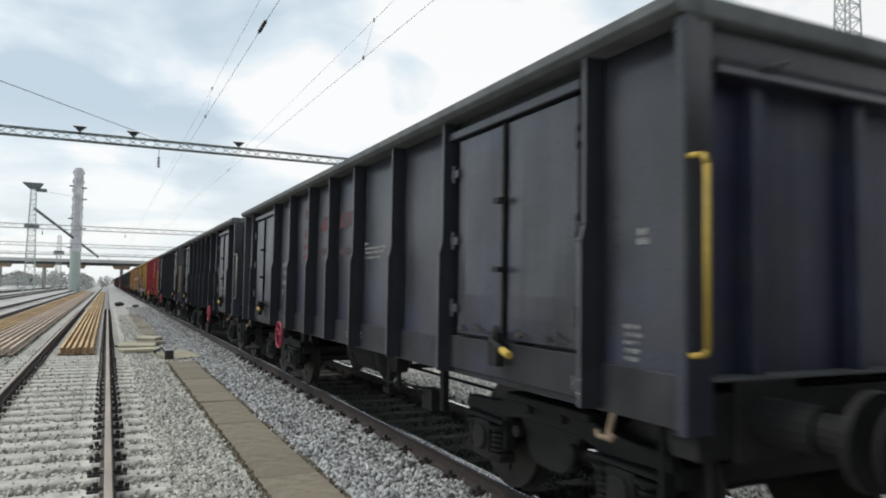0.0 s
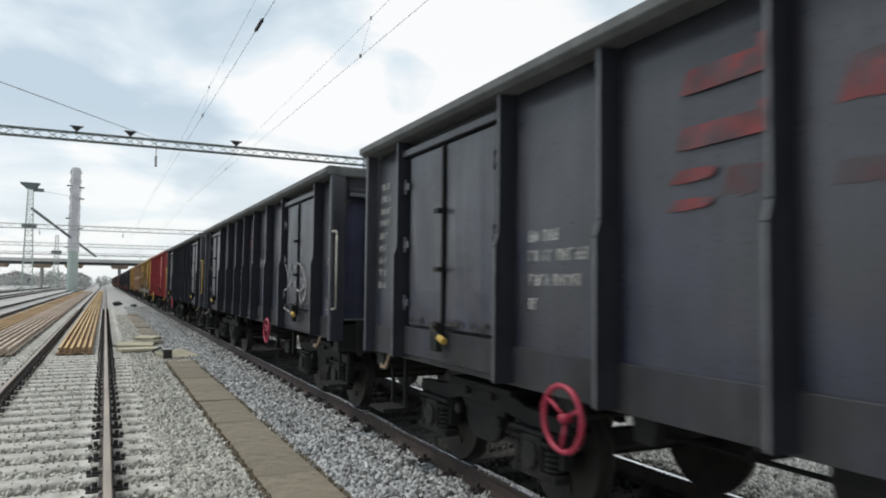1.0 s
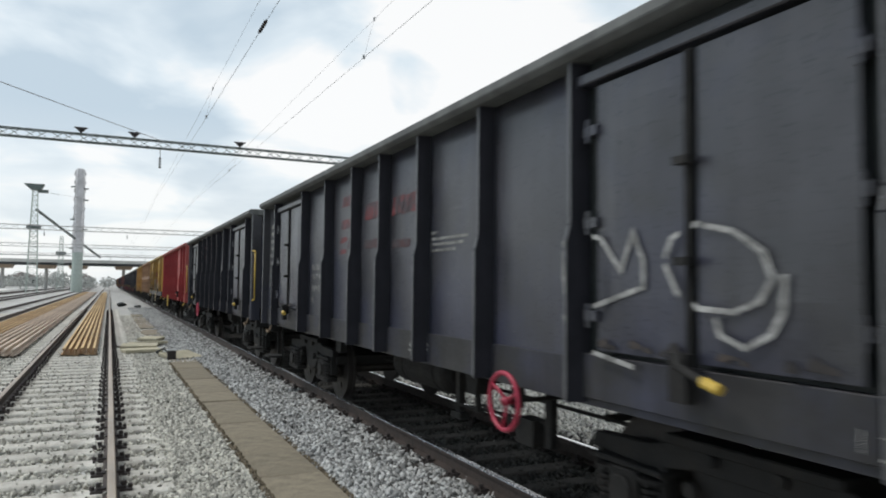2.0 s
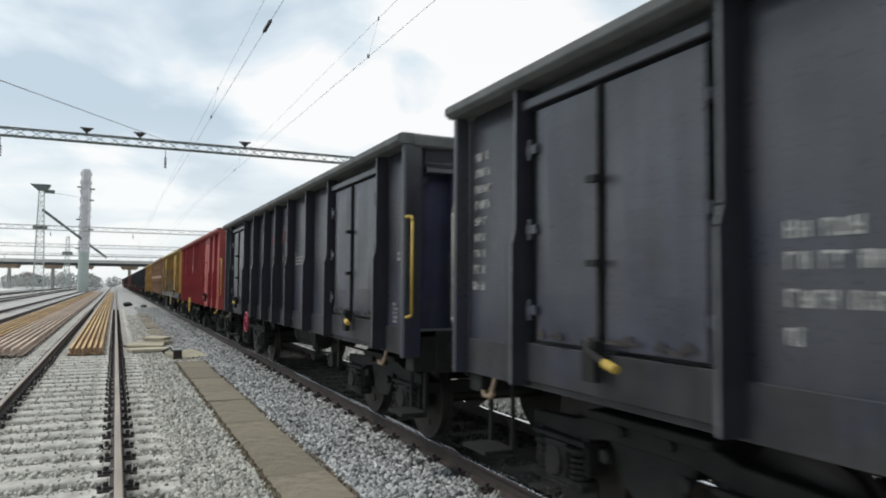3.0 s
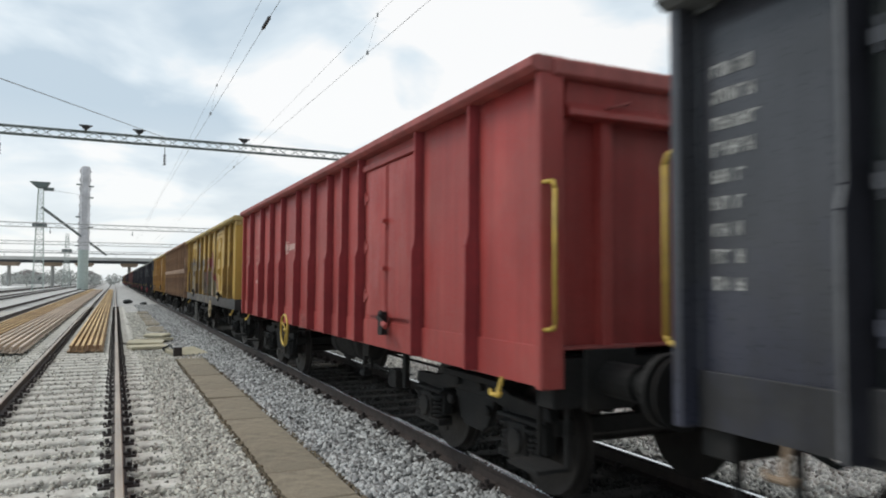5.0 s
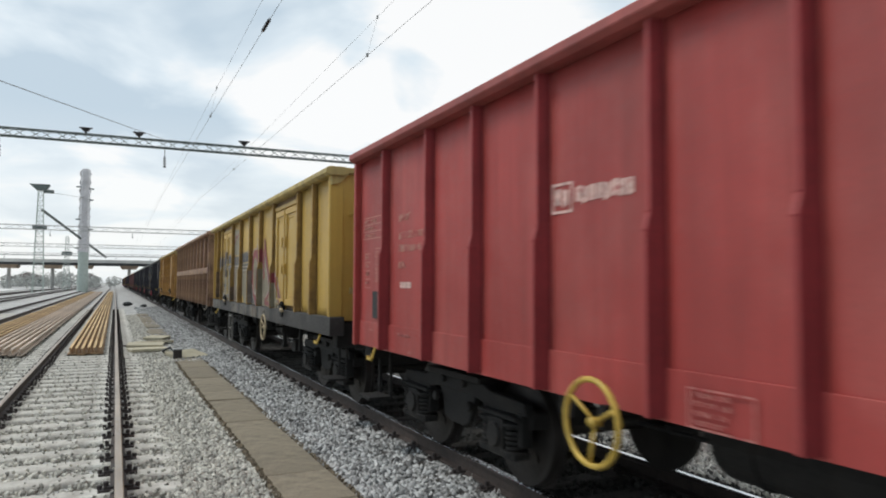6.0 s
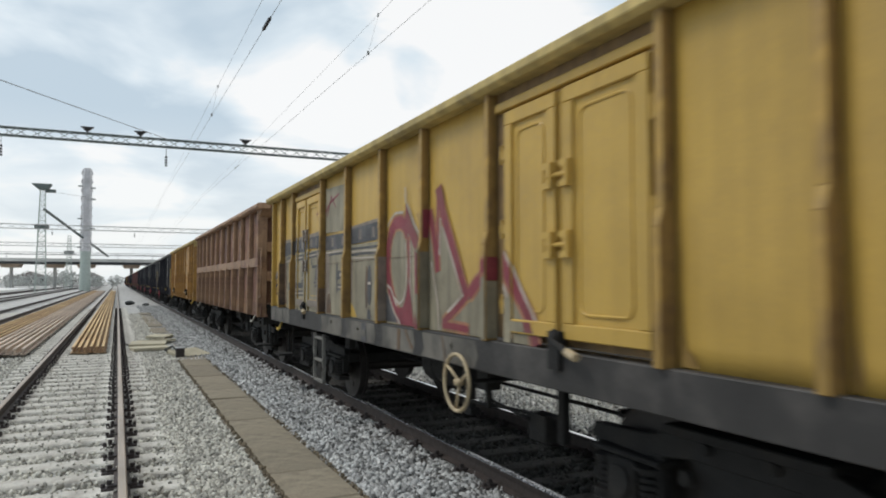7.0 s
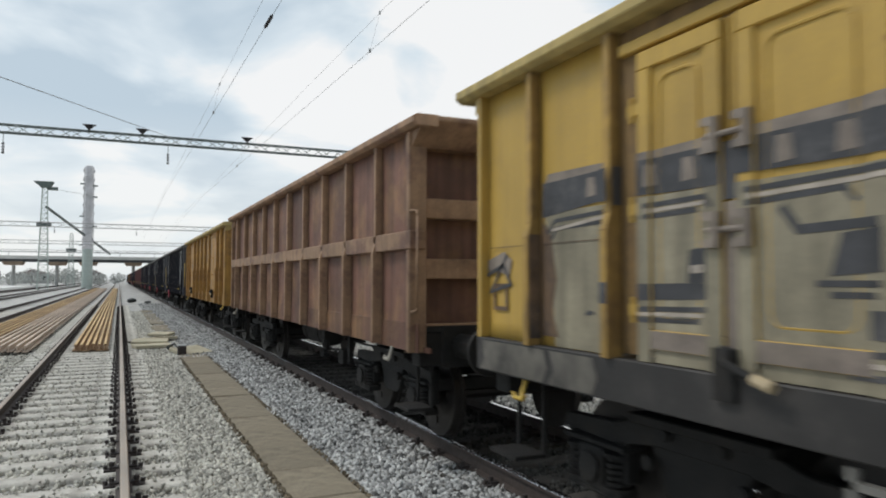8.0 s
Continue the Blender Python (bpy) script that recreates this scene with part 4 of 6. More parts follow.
YELLOW = dict(BASE, stake=M["rust_shade_stake"], stake_face=M["yellow_stake"], side=M["yellow_side"], panel=M["yellow_side"], rail=M["yellow_rail"], end=M["yellow_side"], sill=M["black_sill"], end_label="plain ochre end wall",
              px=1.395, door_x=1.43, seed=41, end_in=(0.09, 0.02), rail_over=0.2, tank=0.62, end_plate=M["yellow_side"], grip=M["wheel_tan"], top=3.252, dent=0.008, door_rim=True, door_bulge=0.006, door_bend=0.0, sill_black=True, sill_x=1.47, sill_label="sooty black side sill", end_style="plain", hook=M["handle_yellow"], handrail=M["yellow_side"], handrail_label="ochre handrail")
BROWN = dict(BASE, end_in=(0.14, 0.02), rail_front=0.14, rail_over=0.1, stake=M["brown_rib"], side=M["brown_rib"], panel=M["brown_side"], rail=M["brown_rib"], end=M["brown_side"], sill=M["brown_side"], end_label="faded brown end wall with two beams",
             px=1.39, seed=61, end_plate=M["brown_side"], top=3.275, dent=0.004, belt=2.10, end_style="beams", handrail=M["brown_rib"], handrail_label="bleached brown handrail", hook=M["handle_white"])
ORANGE = dict(YELLOW, stake=M["orange_side"], stake_face=None, side=M["orange_side"], panel=M["orange_side"], end=M["orange_side"], seed=81, sill=M["orange_side"], sill_black=False, sill_x=1.315, door_rim=False, end_label="orange end wall")
MAROON = dict(BASE, stake=M["maroon_side"], side=M["maroon_side"], panel=M["maroon_side"], rail=M["brown_rib"], end=M["maroon_side"], sill=M["maroon_side"], end_label="maroon end wall", end_plate=M["maroon_side"], seed=91)

AXIS, RAIL = 4.006, 0.18         # train track's axis and height of the rail tops
DARK_BAYS = [0.85, -1.96, 1.19, 1.22, 1.01, 1.01, 1.15, 1.15, -1.96, 0.90]
SECOND_BAYS = [0.85, -1.96, 1.19, 1.20, 1.03, 0.94, 1.14, 1.25, -1.86, 0.98]
RED_BAYS = [1.04, 1.12, -1.71, 0.65, 0.67, 0.90, 0.90, 1.09, 0.95, 0.93, 1.14, 1.00]
YEL_BAYS = [1.0, 0.93, -1.89, 1.29, 1.14, 1.26, 1.17, -1.75, 0.85, 0.80]
BRO_BAYS = [1.14] + [1.12] * 9 + [0.90]
LEN = {"dark": 12.40, "red": 12.10, "yellow": 12.08, "brown": 12.12}
train = []                       # (thing, y of its centre at the start)


def place(front, L):
    return pose(AXIS, front + L / 2, RAIL), front + L / 2


# dark wagons
L = LEN["dark"]
SD = surfaces(L, DARK_BAYS, DARK)
DARK_LABEL = "dusty dark blue-grey open freight wagon with red lettering"


def word_bars(y, z, n, h, wd, gap, slant=0.3):
    """A worn word: one slanted bar for each letter, reading towards -y."""
    out = []
    for k in range(n):
        a = y - k * (wd + gap)
        dz = 0.012 * math.sin(2.4 * k + y)
        out.append([(a, z + dz), (a - wd, z + 0.01), (a - wd - slant * h, z + h + dz), (a - slant * h, z + h)])
    return out


def letter_dark(w, SD, drop=0.0):
    for z0, z1, y0, y1 in ((2.70, 2.82, 1.62, 0.98), (2.42, 2.53, 1.66, 1.00), (2.25, 2.315, 1.70, 1.42), (2.11, 2.165, 1.73, 1.44)):
        decal(w, "stripe", [[(y0 + 0.01, z0), (y0 - 0.10, z0 - 0.005), (y1 + 0.03, z0 + 0.004), (y1, z0 + 0.012), (y1 - 0.03, z1 - 0.01), (y1 + 0.05, z1), (y0 - 0.06, z1), (y0 - 0.03, z1 - 0.03)]], M["mark_red"], SD, "faded red stripe")
    decal(w, "lettering", word_bars(0.76, 2.46, 4, 0.19, 0.142, -0.003) + word_bars(-0.12, 2.44, 5, 0.19, 0.142, -0.003), M["mark_red_mid"], SD, "faded red lettering", small=True)
    decal(w, "lettering", word_bars(1.37, 2.15, 2, 0.14, 0.104, -0.002) + word_bars(0.78, 2.13, 7, 0.10, 0.094, -0.002) + word_bars(-0.14, 2.10, 6, 0.085, 0.077, -0.002), M["mark_red_thin"], SD, "nearly worn-off red lettering", small=True)
    decal(w, "lettering", text_bars(3.07, 2.02 - drop, [(0.0, (2, 3)), (0.135, (2, 2, 5)), (0.30, (4, 5)), (0.465, (2,))], 0.082, 6), M["mark_white"], SD, "worn white wagon data", small=True)
    decal(w, "lettering", [q for a in (0.0, 0.22) for q in stroke([(0.26, 1.60 - a), (-0.04, 1.60 - a)], 0.006)] + stroke([(0.26, 1.6), (0.26, 1.38)], 0.004), M["mark_white"], SD, "thin white frame", small=True)
    decal(w, "lettering", text_bars(-1.10, 2.185, [(0.0, (6,)), (0.055, (36,)), (0.105, (31,)), (0.16, (24,))], 0.027, 7), M["mark_white"], SD, "worn white lettering", small=True)
    decal(w, "lettering", text_bars(-5.72, 2.02, [(0.0, (3,)), (0.05, (3,))], 0.04, 8) + text_bars(-5.62, 1.50, [(0.045 * k, (6 + k % 2,)) for k in range(5)], 0.026, 9), M["mark_white"], SD, "worn white load table", small=True)
    decal(w, "plate_outline", stroke([(-5.25, 1.19), (-5.75, 1.19), (-5.75, 1.11), (-5.25, 1.11), (-5.25, 1.19)], 0.008), M["mark_white"], SD, "thin pale plate outline")
    decal(w, "lettering", text_bars(-0.98, 1.17, [(0.0, (7,)), (0.045, (6,))], 0.026, 17), M["mark_white"], SD, "small pale plate lettering", lift=0.012, small=True)
    decal(w, "lettering", text_bars(6.02, 2.72, [(0.13 * k, (5,) if k < 4 else (2, 1)) for k in range(9)], 0.07, 10), M["mark_white"], SD, "worn white lettering", small=True)


m0, yc = place(29.80, L)
dark = gondola(DARK_LABEL, L, DARK_BAYS, DARK, m0)
train.append((dark, yc))
letter_dark(dark, SD)
m0, yc = place(16.30, L)
second = gondola(DARK_LABEL, L, SECOND_BAYS, dict(DARK, seed=12, handrail=M["handle_white"], handrail_label="worn pale handrail"), m0)
letter_dark(second, surfaces(L, SECOND_BAYS, DARK), 0.09)
train.append((second, yc))
add_brake_wheel(dark, 2.42, M["wheel_red"], "crimson brake hand wheel")
add_brake_wheel(second, -2.75, M["wheel_red"], "crimson brake hand wheel")
m0, yc = place(2.60, L)
first = gondola(DARK_LABEL, L, DARK_BAYS, dict(DARK, seed=5), m0)
train.append((first, yc))
letter_dark(first, SD)
add_brake_wheel(first, 2.42, M["wheel_red"], "crimson brake hand wheel")

# red wagon
L = LEN["red"]
m1, yr = place(43.4, L)
red = gondola("bright red open freight wagon with white lettering", L, RED_BAYS, RED, m1)
SR = surfaces(L, RED_BAYS, RED)
add_brake_wheel(red, 1.38, M["handle_yellow"], "yellow brake hand wheel", r=0.245)
decal(red, "lettering", text_bars(4.74, 2.345, [(0.0, (2, 3)), (0.18, (2, 4, 6)), (0.31, (8, 2)), (0.475, (3,))], 0.072, 11, 0.2), M["mark_pink_thin"], SR, "worn white wagon data", small=True)
decal(red, "lettering", [[(4.70, 1.67), (4.41, 1.67), (4.41, 1.73), (4.70, 1.73)]], M["mark_pink"], SR, "white label plate", small=True)
table = [q for z in (2.46, 2.38, 2.30, 2.22) for q in stroke([(5.86, z), (5.14, z)], 0.010)]
table += [q for k in range(5) for q in stroke([(5.80, 2.05 - 0.095 * k), (5.62, 2.05 - 0.095 * k)], 0.010)] + [q for k in range(5) for q in stroke([(5.46, 2.10 - 0.09 * k), (5.17, 2.10 - 0.09 * k)], 0.010)]
table += text_bars(5.84, 2.395, [(0.0, (12,)), (0.08, (12,)), (0.16, (11,))], 0.045, 12, 0.13) + text_bars(5.79, 1.99, [(0.095 * k, (4,)) for k in range(4)], 0.045, 18, 0.13) + text_bars(5.44, 2.03, [(0.09 * k, (6,)) for k in range(4)], 0.045, 19, 0.13)
decal(red, "lettering", table, M["mark_pink_thin"], SR, "worn white load table", small=True)
decal(red, "lettering", text_bars(4.72, 1.19, [(0.0, (4, 9))], 0.032, 20) + stroke([(4.44, 1.05), (4.35, 1.05)], 0.02) + stroke([(5.62, 1.20), (5.43, 1.20)], 0.012), M["mark_faint"], SR, "faded pale sill lettering", lift=0.014, small=True)
decal(red, "lettering", stroke([(1.95, 2.36), (1.74, 2.36), (1.74, 2.18), (1.95, 2.18), (1.95, 2.36)], 0.018) + word_bars(1.69, 2.22, 8, 0.10, 0.056, 0.014, 0.0) + word_bars(1.92, 2.215, 2, 0.11, 0.06, 0.025, 0.0), M["mark_pink"], SR, "boxed pale operator lettering", small=True)
decal(red, "lettering", text_bars(0.70, 1.17, [(0.0, (5, 6)), (0.045, (4, 5, 2)), (0.09, (6, 4)), (0.135, (5, 5))], 0.026, 15) + stroke([(0.73, 1.21), (0.33, 1.21), (0.33, 1.02), (0.73, 1.02), (0.73, 1.21)], 0.010), M["mark_faint"], SR, "faded pale data panel", lift=0.022, small=True)
bm = nb()
box(bm, -1.43, -1.38, 5.14, 5.46, 1.335, 1.63)
part("ticket_holder", bm, M["rubber"], red, "dark mesh ticket holder")
train.append((red, yr))

# graffitied yellow wagon
L = LEN["yellow"]
m2, yy_ = place(56.45, L)
yel = gondola("ochre yellow open freight wagon sprayed with grey and red graffiti", L, YEL_BAYS, YELLOW, m2)
train.append((yel, yy_))
SY = surfaces(L, YEL_BAYS, YELLOW)
add_brake_wheel(yel, -1.82, M["wheel_tan"], "faded tan brake hand wheel", r=0.225, z=0.91, thick=0.016)
# sprayed letters: fills, then outlines and highlights, each laid over the last
decal(yel, "graffiti", [[(0.13, 1.28), (0.19, 1.60), (0.19, 2.06), (0.06, 2.26), (-0.04, 2.33), (-0.16, 2.38), (-0.38, 2.37), (-0.40, 2.50), (-0.51, 2.36), (-0.64, 2.24), (-0.81, 2.09), (-0.94, 2.0), (-0.99, 2.34), (-1.08, 2.22), (-1.16, 2.02), (-1.19, 2.55), (-1.30, 2.32), (-1.48, 2.04), (-1.70, 1.70), (-1.80, 1.62), (-1.95, 1.74), (-2.12, 1.82), (-2.27, 1.88), (-2.43, 1.92), (-2.52, 1.78), (-2.66, 1.62), (-2.80, 1.48), (-2.86, 1.28)]], M["spray_grey"], SY, "grey-beige sprayed letter fill")
SYP = [q for q in SY if abs(q[2] - HW - 0.003) > 1e-6]              # without the stakes' faces
SST = [q for q in SY if abs(q[2] - HW - 0.003) < 1e-6]
decal(yel, "graffiti", [[(2.60, 1.28), (2.60, 2.16), (0.30, 2.16), (0.28, 1.28)], [(2.60, 2.38), (2.60, 2.99), (1.53, 2.95), (1.53, 2.36)]], M["spray_grey"], SYP, "grey-beige sprayed background", lift=0.001)
decal(yel, "graffiti", [[(5.02, 1.28), (5.06, 1.8), (5.14, 2.16), (2.66, 2.16), (2.66, 1.28)]], M["spray_grey"], SYP, "grey-beige sprayed background", lift=0.0012)
SYR = [(lo, hi, YELLOW["door_x"] + YELLOW["rim"] + 0.003, 0.0) for lo, hi, x, d in SY if abs(x - (YELLOW["door_x"] + 0.003)) < 1e-6]
decal(yel, "graffiti", [[(4.9, 1.353), (4.9, 1.447), (2.5, 1.447), (2.5, 1.353)]], M["spray_lilac"], SYR, "grey sprayed door rim")
reds = (([(-0.46, 2.18), (-0.38, 2.28), (-0.26, 2.32), (-0.11, 2.31), (0.0, 2.23), (0.07, 2.09), (0.10, 1.95), (0.09, 1.80), (0.02, 1.64), (-0.10, 1.47), (-0.24, 1.345)], 0.125),
        ([(-0.47, 2.16), (-0.495, 1.95), (-0.50, 1.74)], 0.035), ([(-0.89, 1.72), (-0.915, 1.60)], 0.07),
        ([(-0.99, 2.36), (-1.08, 2.19), (-1.15, 1.98), (-1.185, 1.80)], 0.085), ([(-1.20, 1.84), (-1.185, 2.2), (-1.19, 2.55)], 0.035),
        ([(-1.19, 2.56), (-1.30, 2.30), (-1.48, 2.02), (-1.69, 1.69), (-1.77, 1.585)], 0.10), ([(-1.78, 1.60), (-1.55, 1.48), (-1.30, 1.355)], 0.065), ([(-1.29, 1.335), (-1.55, 1.335), (-1.80, 1.325)], 0.055),
        ([(-1.80, 1.60), (-1.95, 1.71), (-2.12, 1.79), (-2.27, 1.85), (-2.44, 1.90)], 0.095), ([(-2.43, 1.91), (-2.52, 1.76), (-2.66, 1.60), (-2.80, 1.46), (-2.86, 1.28)], 0.10))
# broad strokes: the slanting bar beside the ring, the foot of the ring, the small leg
broad = ([(-0.405, 2.49), (-0.51, 2.35), (-0.64, 2.22), (-0.81, 2.07), (-0.94, 1.97), (-0.96, 1.60), (-0.91, 1.75), (-0.80, 1.86), (-0.66, 2.01), (-0.51, 2.17), (-0.41, 2.27)],
         [(-0.07, 1.52), (-0.16, 1.47), (-0.24, 1.445), (-0.33, 1.46), (-0.41, 1.53), (-0.465, 1.65), (-0.50, 1.78), (-0.535, 1.61), (-0.60, 1.40), (-0.63, 1.283), (-0.30, 1.283), (-0.16, 1.40)],
         [(-0.805, 1.56), (-0.86, 1.52), (-0.895, 1.45), (-0.955, 1.283), (-0.88, 1.283), (-0.85, 1.40)])
for k, (q, wd) in enumerate(reds):   # soft edge first, then the stroke
    decal(yel, "graffiti", stroke(q, wd + 0.05), M["spray_pink"], SY, "pink overspray", lift=0.0012 + 0.00015 * k)
    decal(yel, "graffiti", stroke(q, wd), M["spray_red"], SY, "dark red sprayed stroke", lift=0.0032 + 0.0002 * k)
for k, q in enumerate(broad):
    decal(yel, "graffiti", [q], M["spray_red"], SY, "dark red sprayed stroke", lift=0.0053 + 0.0002 * k)
highlights = ([(-0.41, 2.10), (-0.45, 1.86), (-0.435, 1.66), (-0.37, 1.54), (-0.24, 1.485), (-0.12, 1.55)], [(0.10, 2.30), (0.0, 2.37), (-0.14, 2.42), (-0.36, 2.41)], [(-0.395, 2.66), (-0.41, 2.50)],
              [(-0.44, 2.49), (-0.64, 2.275), (-0.81, 2.125), (-0.89, 2.06)], [(0.07, 1.585), (-0.08, 1.42), (-0.27, 1.285)], [(-0.545, 2.10), (-0.54, 1.70), (-0.60, 1.52)],
              [(-1.25, 2.28), (-1.23, 1.95)], [(-1.29, 2.20), (-1.48, 1.92), (-1.69, 1.60), (-1.40, 1.45)], [(-2.48, 1.93), (-2.70, 1.64), (-2.87, 1.44)], [(-2.30, 1.74), (-2.40, 1.78), (-2.52, 1.60)], [(-1.05, 1.9), (-1.20, 1.5), (-1.22, 1.29)])
for k, q in enumerate(highlights):
    decal(yel, "graffiti", stroke(q, 0.026), M["spray_pale"], SY, "pale sprayed highlight", lift=0.0062 + 0.0003 * (k % 3))
# the letter that runs on over the foot rim of the front door
SYF = [(lo, hi, YELLOW["door_x"] + YELLOW["rim"] + 0.003, 0.0) for lo, hi, x, d in SY if abs(x - (YELLOW["door_x"] + 0.003)) < 1e-6 and -3.1 < lo < -2.0]
decal(yel, "graffiti", [[(-2.2, 1.365), (-2.2, 1.435), (-2.80, 1.435), (-2.86, 1.365)]], M["spray_grey"], SYF, "grey-beige sprayed rim")
decal(yel, "graffiti", [[(-2.75, 1.365), (-2.72, 1.435), (-2.82, 1.435), (-2.84, 1.365)]], M["spray_red"], SYF, "dark red sprayed stroke", lift=0.002)
# rust run down beside the front stakes
decal(yel, "rust_stain", [[(-4.18, 1.285), (-4.18, 1.62), (-4.195, 1.46), (-4.215, 1.38), (-4.27, 1.345), (-4.30, 1.285)], [(-5.11, 1.285), (-5.11, 1.70), (-5.12, 1.50), (-5.14, 1.36), (-5.135, 1.285)]], M["rust_shade_stake"], [q for q in SYP if q[2] < 1.41], "brown rust stain", lift=0.001)
# dark weld seam across the panels, and plugs in the sill
decal(yel, "weld_seam", stroke([(5.9, 1.955), (2.0, 1.955), (0.3, 1.965), (-1.0, 1.955)], 0.005), M["spray_brown"], [q for q in SYP if q[2] < 1.41 and not -4.2 < q[0] < -2.2], "thin dark weld seam", lift=0.0068)
for y, z in ((2.04, 1.20), (0.92, 1.18), (-1.6, 1.19)):
    bm = nb()
    cyl(bm, (-1.468, y, z), (-1.482, y, z), 0.035, 12, 0.03)
    cyl(bm, (-1.481, y, z), (-1.488, y, z), 0.016, 8)
    part("drain_plug", bm, M["sill_dust"], yel)


def flank(y, z0, z1, mm, lb):
    b = nb()
    box(b, -1.495 if z1 < 2.05 else -1.465, -1.40, y - 0.046, y - 0.0405, z0, z1)
    part("graffiti", b, M[mm], yel, lb)


flank(-0.93, 1.29, 1.99, "spray_grey", "grey sprayed stake flank")
flank(-0.93, 2.12, 2.38, "spray_red", "red sprayed stake flank")
flank(-2.22, 1.29, 1.72, "spray_grey", "grey sprayed stake flank")
flank(-2.22, 1.725, 1.90, "spray_red", "red sprayed stake flank")
# lilac overspray along the dark band, and smears beside the stakes
decal(yel, "graffiti", [[(1.42, 2.35), (1.42, 2.39), (0.27, 2.42), (0.27, 2.36)], [(4.2, 2.34), (4.2, 2.40), (2.7, 2.42), (2.7, 2.33)], [(5.16, 2.33), (5.1, 2.42), (4.46, 2.41), (4.46, 2.33)]], M["spray_lilac"], SYP, "lilac-grey overspray", lift=0.0015)
decal(yel, "graffiti", [[(2.57, 1.29), (2.57, 2.12), (2.40, 2.10), (2.36, 1.62), (2.30, 1.29)], [(1.40, 1.5), (1.40, 2.0), (1.33, 2.0), (1.34, 1.5)], [(0.36, 1.29), (0.34, 2.0), (0.28, 2.05), (0.28, 1.29)]], M["spray_lilac"], SYP, "lilac-grey overspray", lift=0.0022)
decal(yel, "graffiti", [[(1.40, 1.29), (1.40, 1.46), (1.22, 1.36), (1.16, 1.29)]], M["yellow_side"], SYP, "ochre paint left bare", lift=0.0024)
decal(yel, "graffiti", [[(2.50, 1.29), (2.46, 1.52), (2.36, 1.56), (2.30, 1.44), (2.26, 1.29)]], M["spray_brown"], SYP, "brown smear", lift=0.003)
# the dark band, with pale flecks
band = [[(1.41, 2.17), (1.41, 2.36), (0.28, 2.38), (0.28, 2.18)], [(2.58, 2.14), (2.58, 2.34), (1.53, 2.33), (1.53, 2.14)], [(3.5, 2.20), (3.5, 2.36), (2.7, 2.36), (2.7, 2.19)], [(4.32, 2.17), (4.32, 2.36), (3.501, 2.36), (3.501, 2.16)], [(5.17, 2.13), (5.16, 2.36), (4.45, 2.37), (4.45, 2.19)]]
decal(yel, "graffiti", band, M["spray_black"], SYP, "black sprayed band", lift=0.003)
flecks = [(0.33, 2.29), (0.56, 2.27), (1.04, 2.27), (1.74, 2.24), (2.22, 2.24), (2.93, 2.28), (3.22, 2.28), (3.78, 2.27), (4.05, 2.27), (4.62, 2.28)]
decal(yel, "graffiti", [[(y + 0.05, z - 0.06), (y - 0.045, z - 0.055), (y - 0.03, z + 0.055), (y + 0.04, z + 0.06)] for y, z in flecks], M["spray_lilac"], SYP, "pale flecks in the black band", lift=0.0046, small=True)
# double lines under the band
lines = [[(1.40, 2.115), (0.30, 2.105)], [(1.40, 2.04), (0.9, 2.045), (0.30, 2.025)], [(2.42, 2.075), (1.53, 2.08)], [(3.42, 2.12), (2.72, 2.14)], [(3.42, 2.06), (2.95, 2.08), (2.9, 2.02)], [(4.10, 2.11), (3.66, 2.12), (3.62, 2.06)], [(4.10, 2.05), (3.72, 2.06)], [(5.10, 2.02), (5.02, 2.10), (4.46, 2.12)], [(5.06, 1.98), (5.0, 2.05), (4.46, 2.06)],
         [(1.97, 1.67), (1.53, 1.675)], [(1.97, 1.615), (1.53, 1.62)], [(3.08, 1.70), (2.80, 1.70)], [(3.02, 1.655), (2.82, 1.655)], [(2.92, 1.43), (2.72, 1.44)], [(2.94, 1.345), (2.72, 1.35)], [(4.28, 1.555), (3.68, 1.57)], [(4.2, 1.50), (3.72, 1.51)]]
for k, q in enumerate(lines):
    decal(yel, "graffiti", stroke(q, 0.026), M["spray_black"], SYP, "black sprayed line", lift=0.0032 + 0.0002 * (k % 4))
pale = [[(1.38, 2.078), (0.32, 2.066)], [(1.95, 1.645), (1.55, 1.648)], [(3.4, 2.09), (2.75, 2.11)], [(4.08, 2.08), (3.68, 2.09)], [(5.05, 2.04), (4.48, 2.09)], [(2.92, 1.39), (2.72, 1.395)], [(4.25, 1.53), (3.7, 1.54)], [(1.38, 2.0), (0.32, 1.985)], [(2.56, 2.105), (1.55, 2.112)]]
for k, q in enumerate(pale):
    decal(yel, "graffiti", stroke(q, 0.02), M["spray_pale"], SYP, "pale sprayed line", lift=0.0044 + 0.0002 * (k % 4))
# block letters
blocks = stroke([(2.01, 1.96), (2.005, 1.57)], 0.05) + stroke([(1.985, 1.80), (1.53, 1.80)], 0.11)
blocks += [[(1.70, 1.29), (1.68, 1.41), (1.60, 1.46), (1.53, 1.45), (1.53, 1.29)], [(0.78, 1.285), (0.77, 1.37), (0.72, 1.42), (0.66, 1.38), (0.64, 1.285)]]
blocks += stroke([(3.24, 2.03), (3.16, 1.925), (2.80, 1.935)], 0.04) + [[(3.02, 1.73), (2.97, 1.90), (2.79, 1.915), (2.79, 1.745)], [(2.86, 1.49), (2.86, 1.60), (2.70, 1.60), (2.70, 1.49)]]
blocks += [[(4.30, 1.60), (4.30, 1.69), (3.66, 1.70), (3.66, 1.62)], [(3.80, 1.70), (3.78, 1.86), (3.66, 1.88), (3.66, 1.70)], [(4.70, 1.50), (4.66, 1.53), (4.60, 1.52), (4.62, 1.50)]]
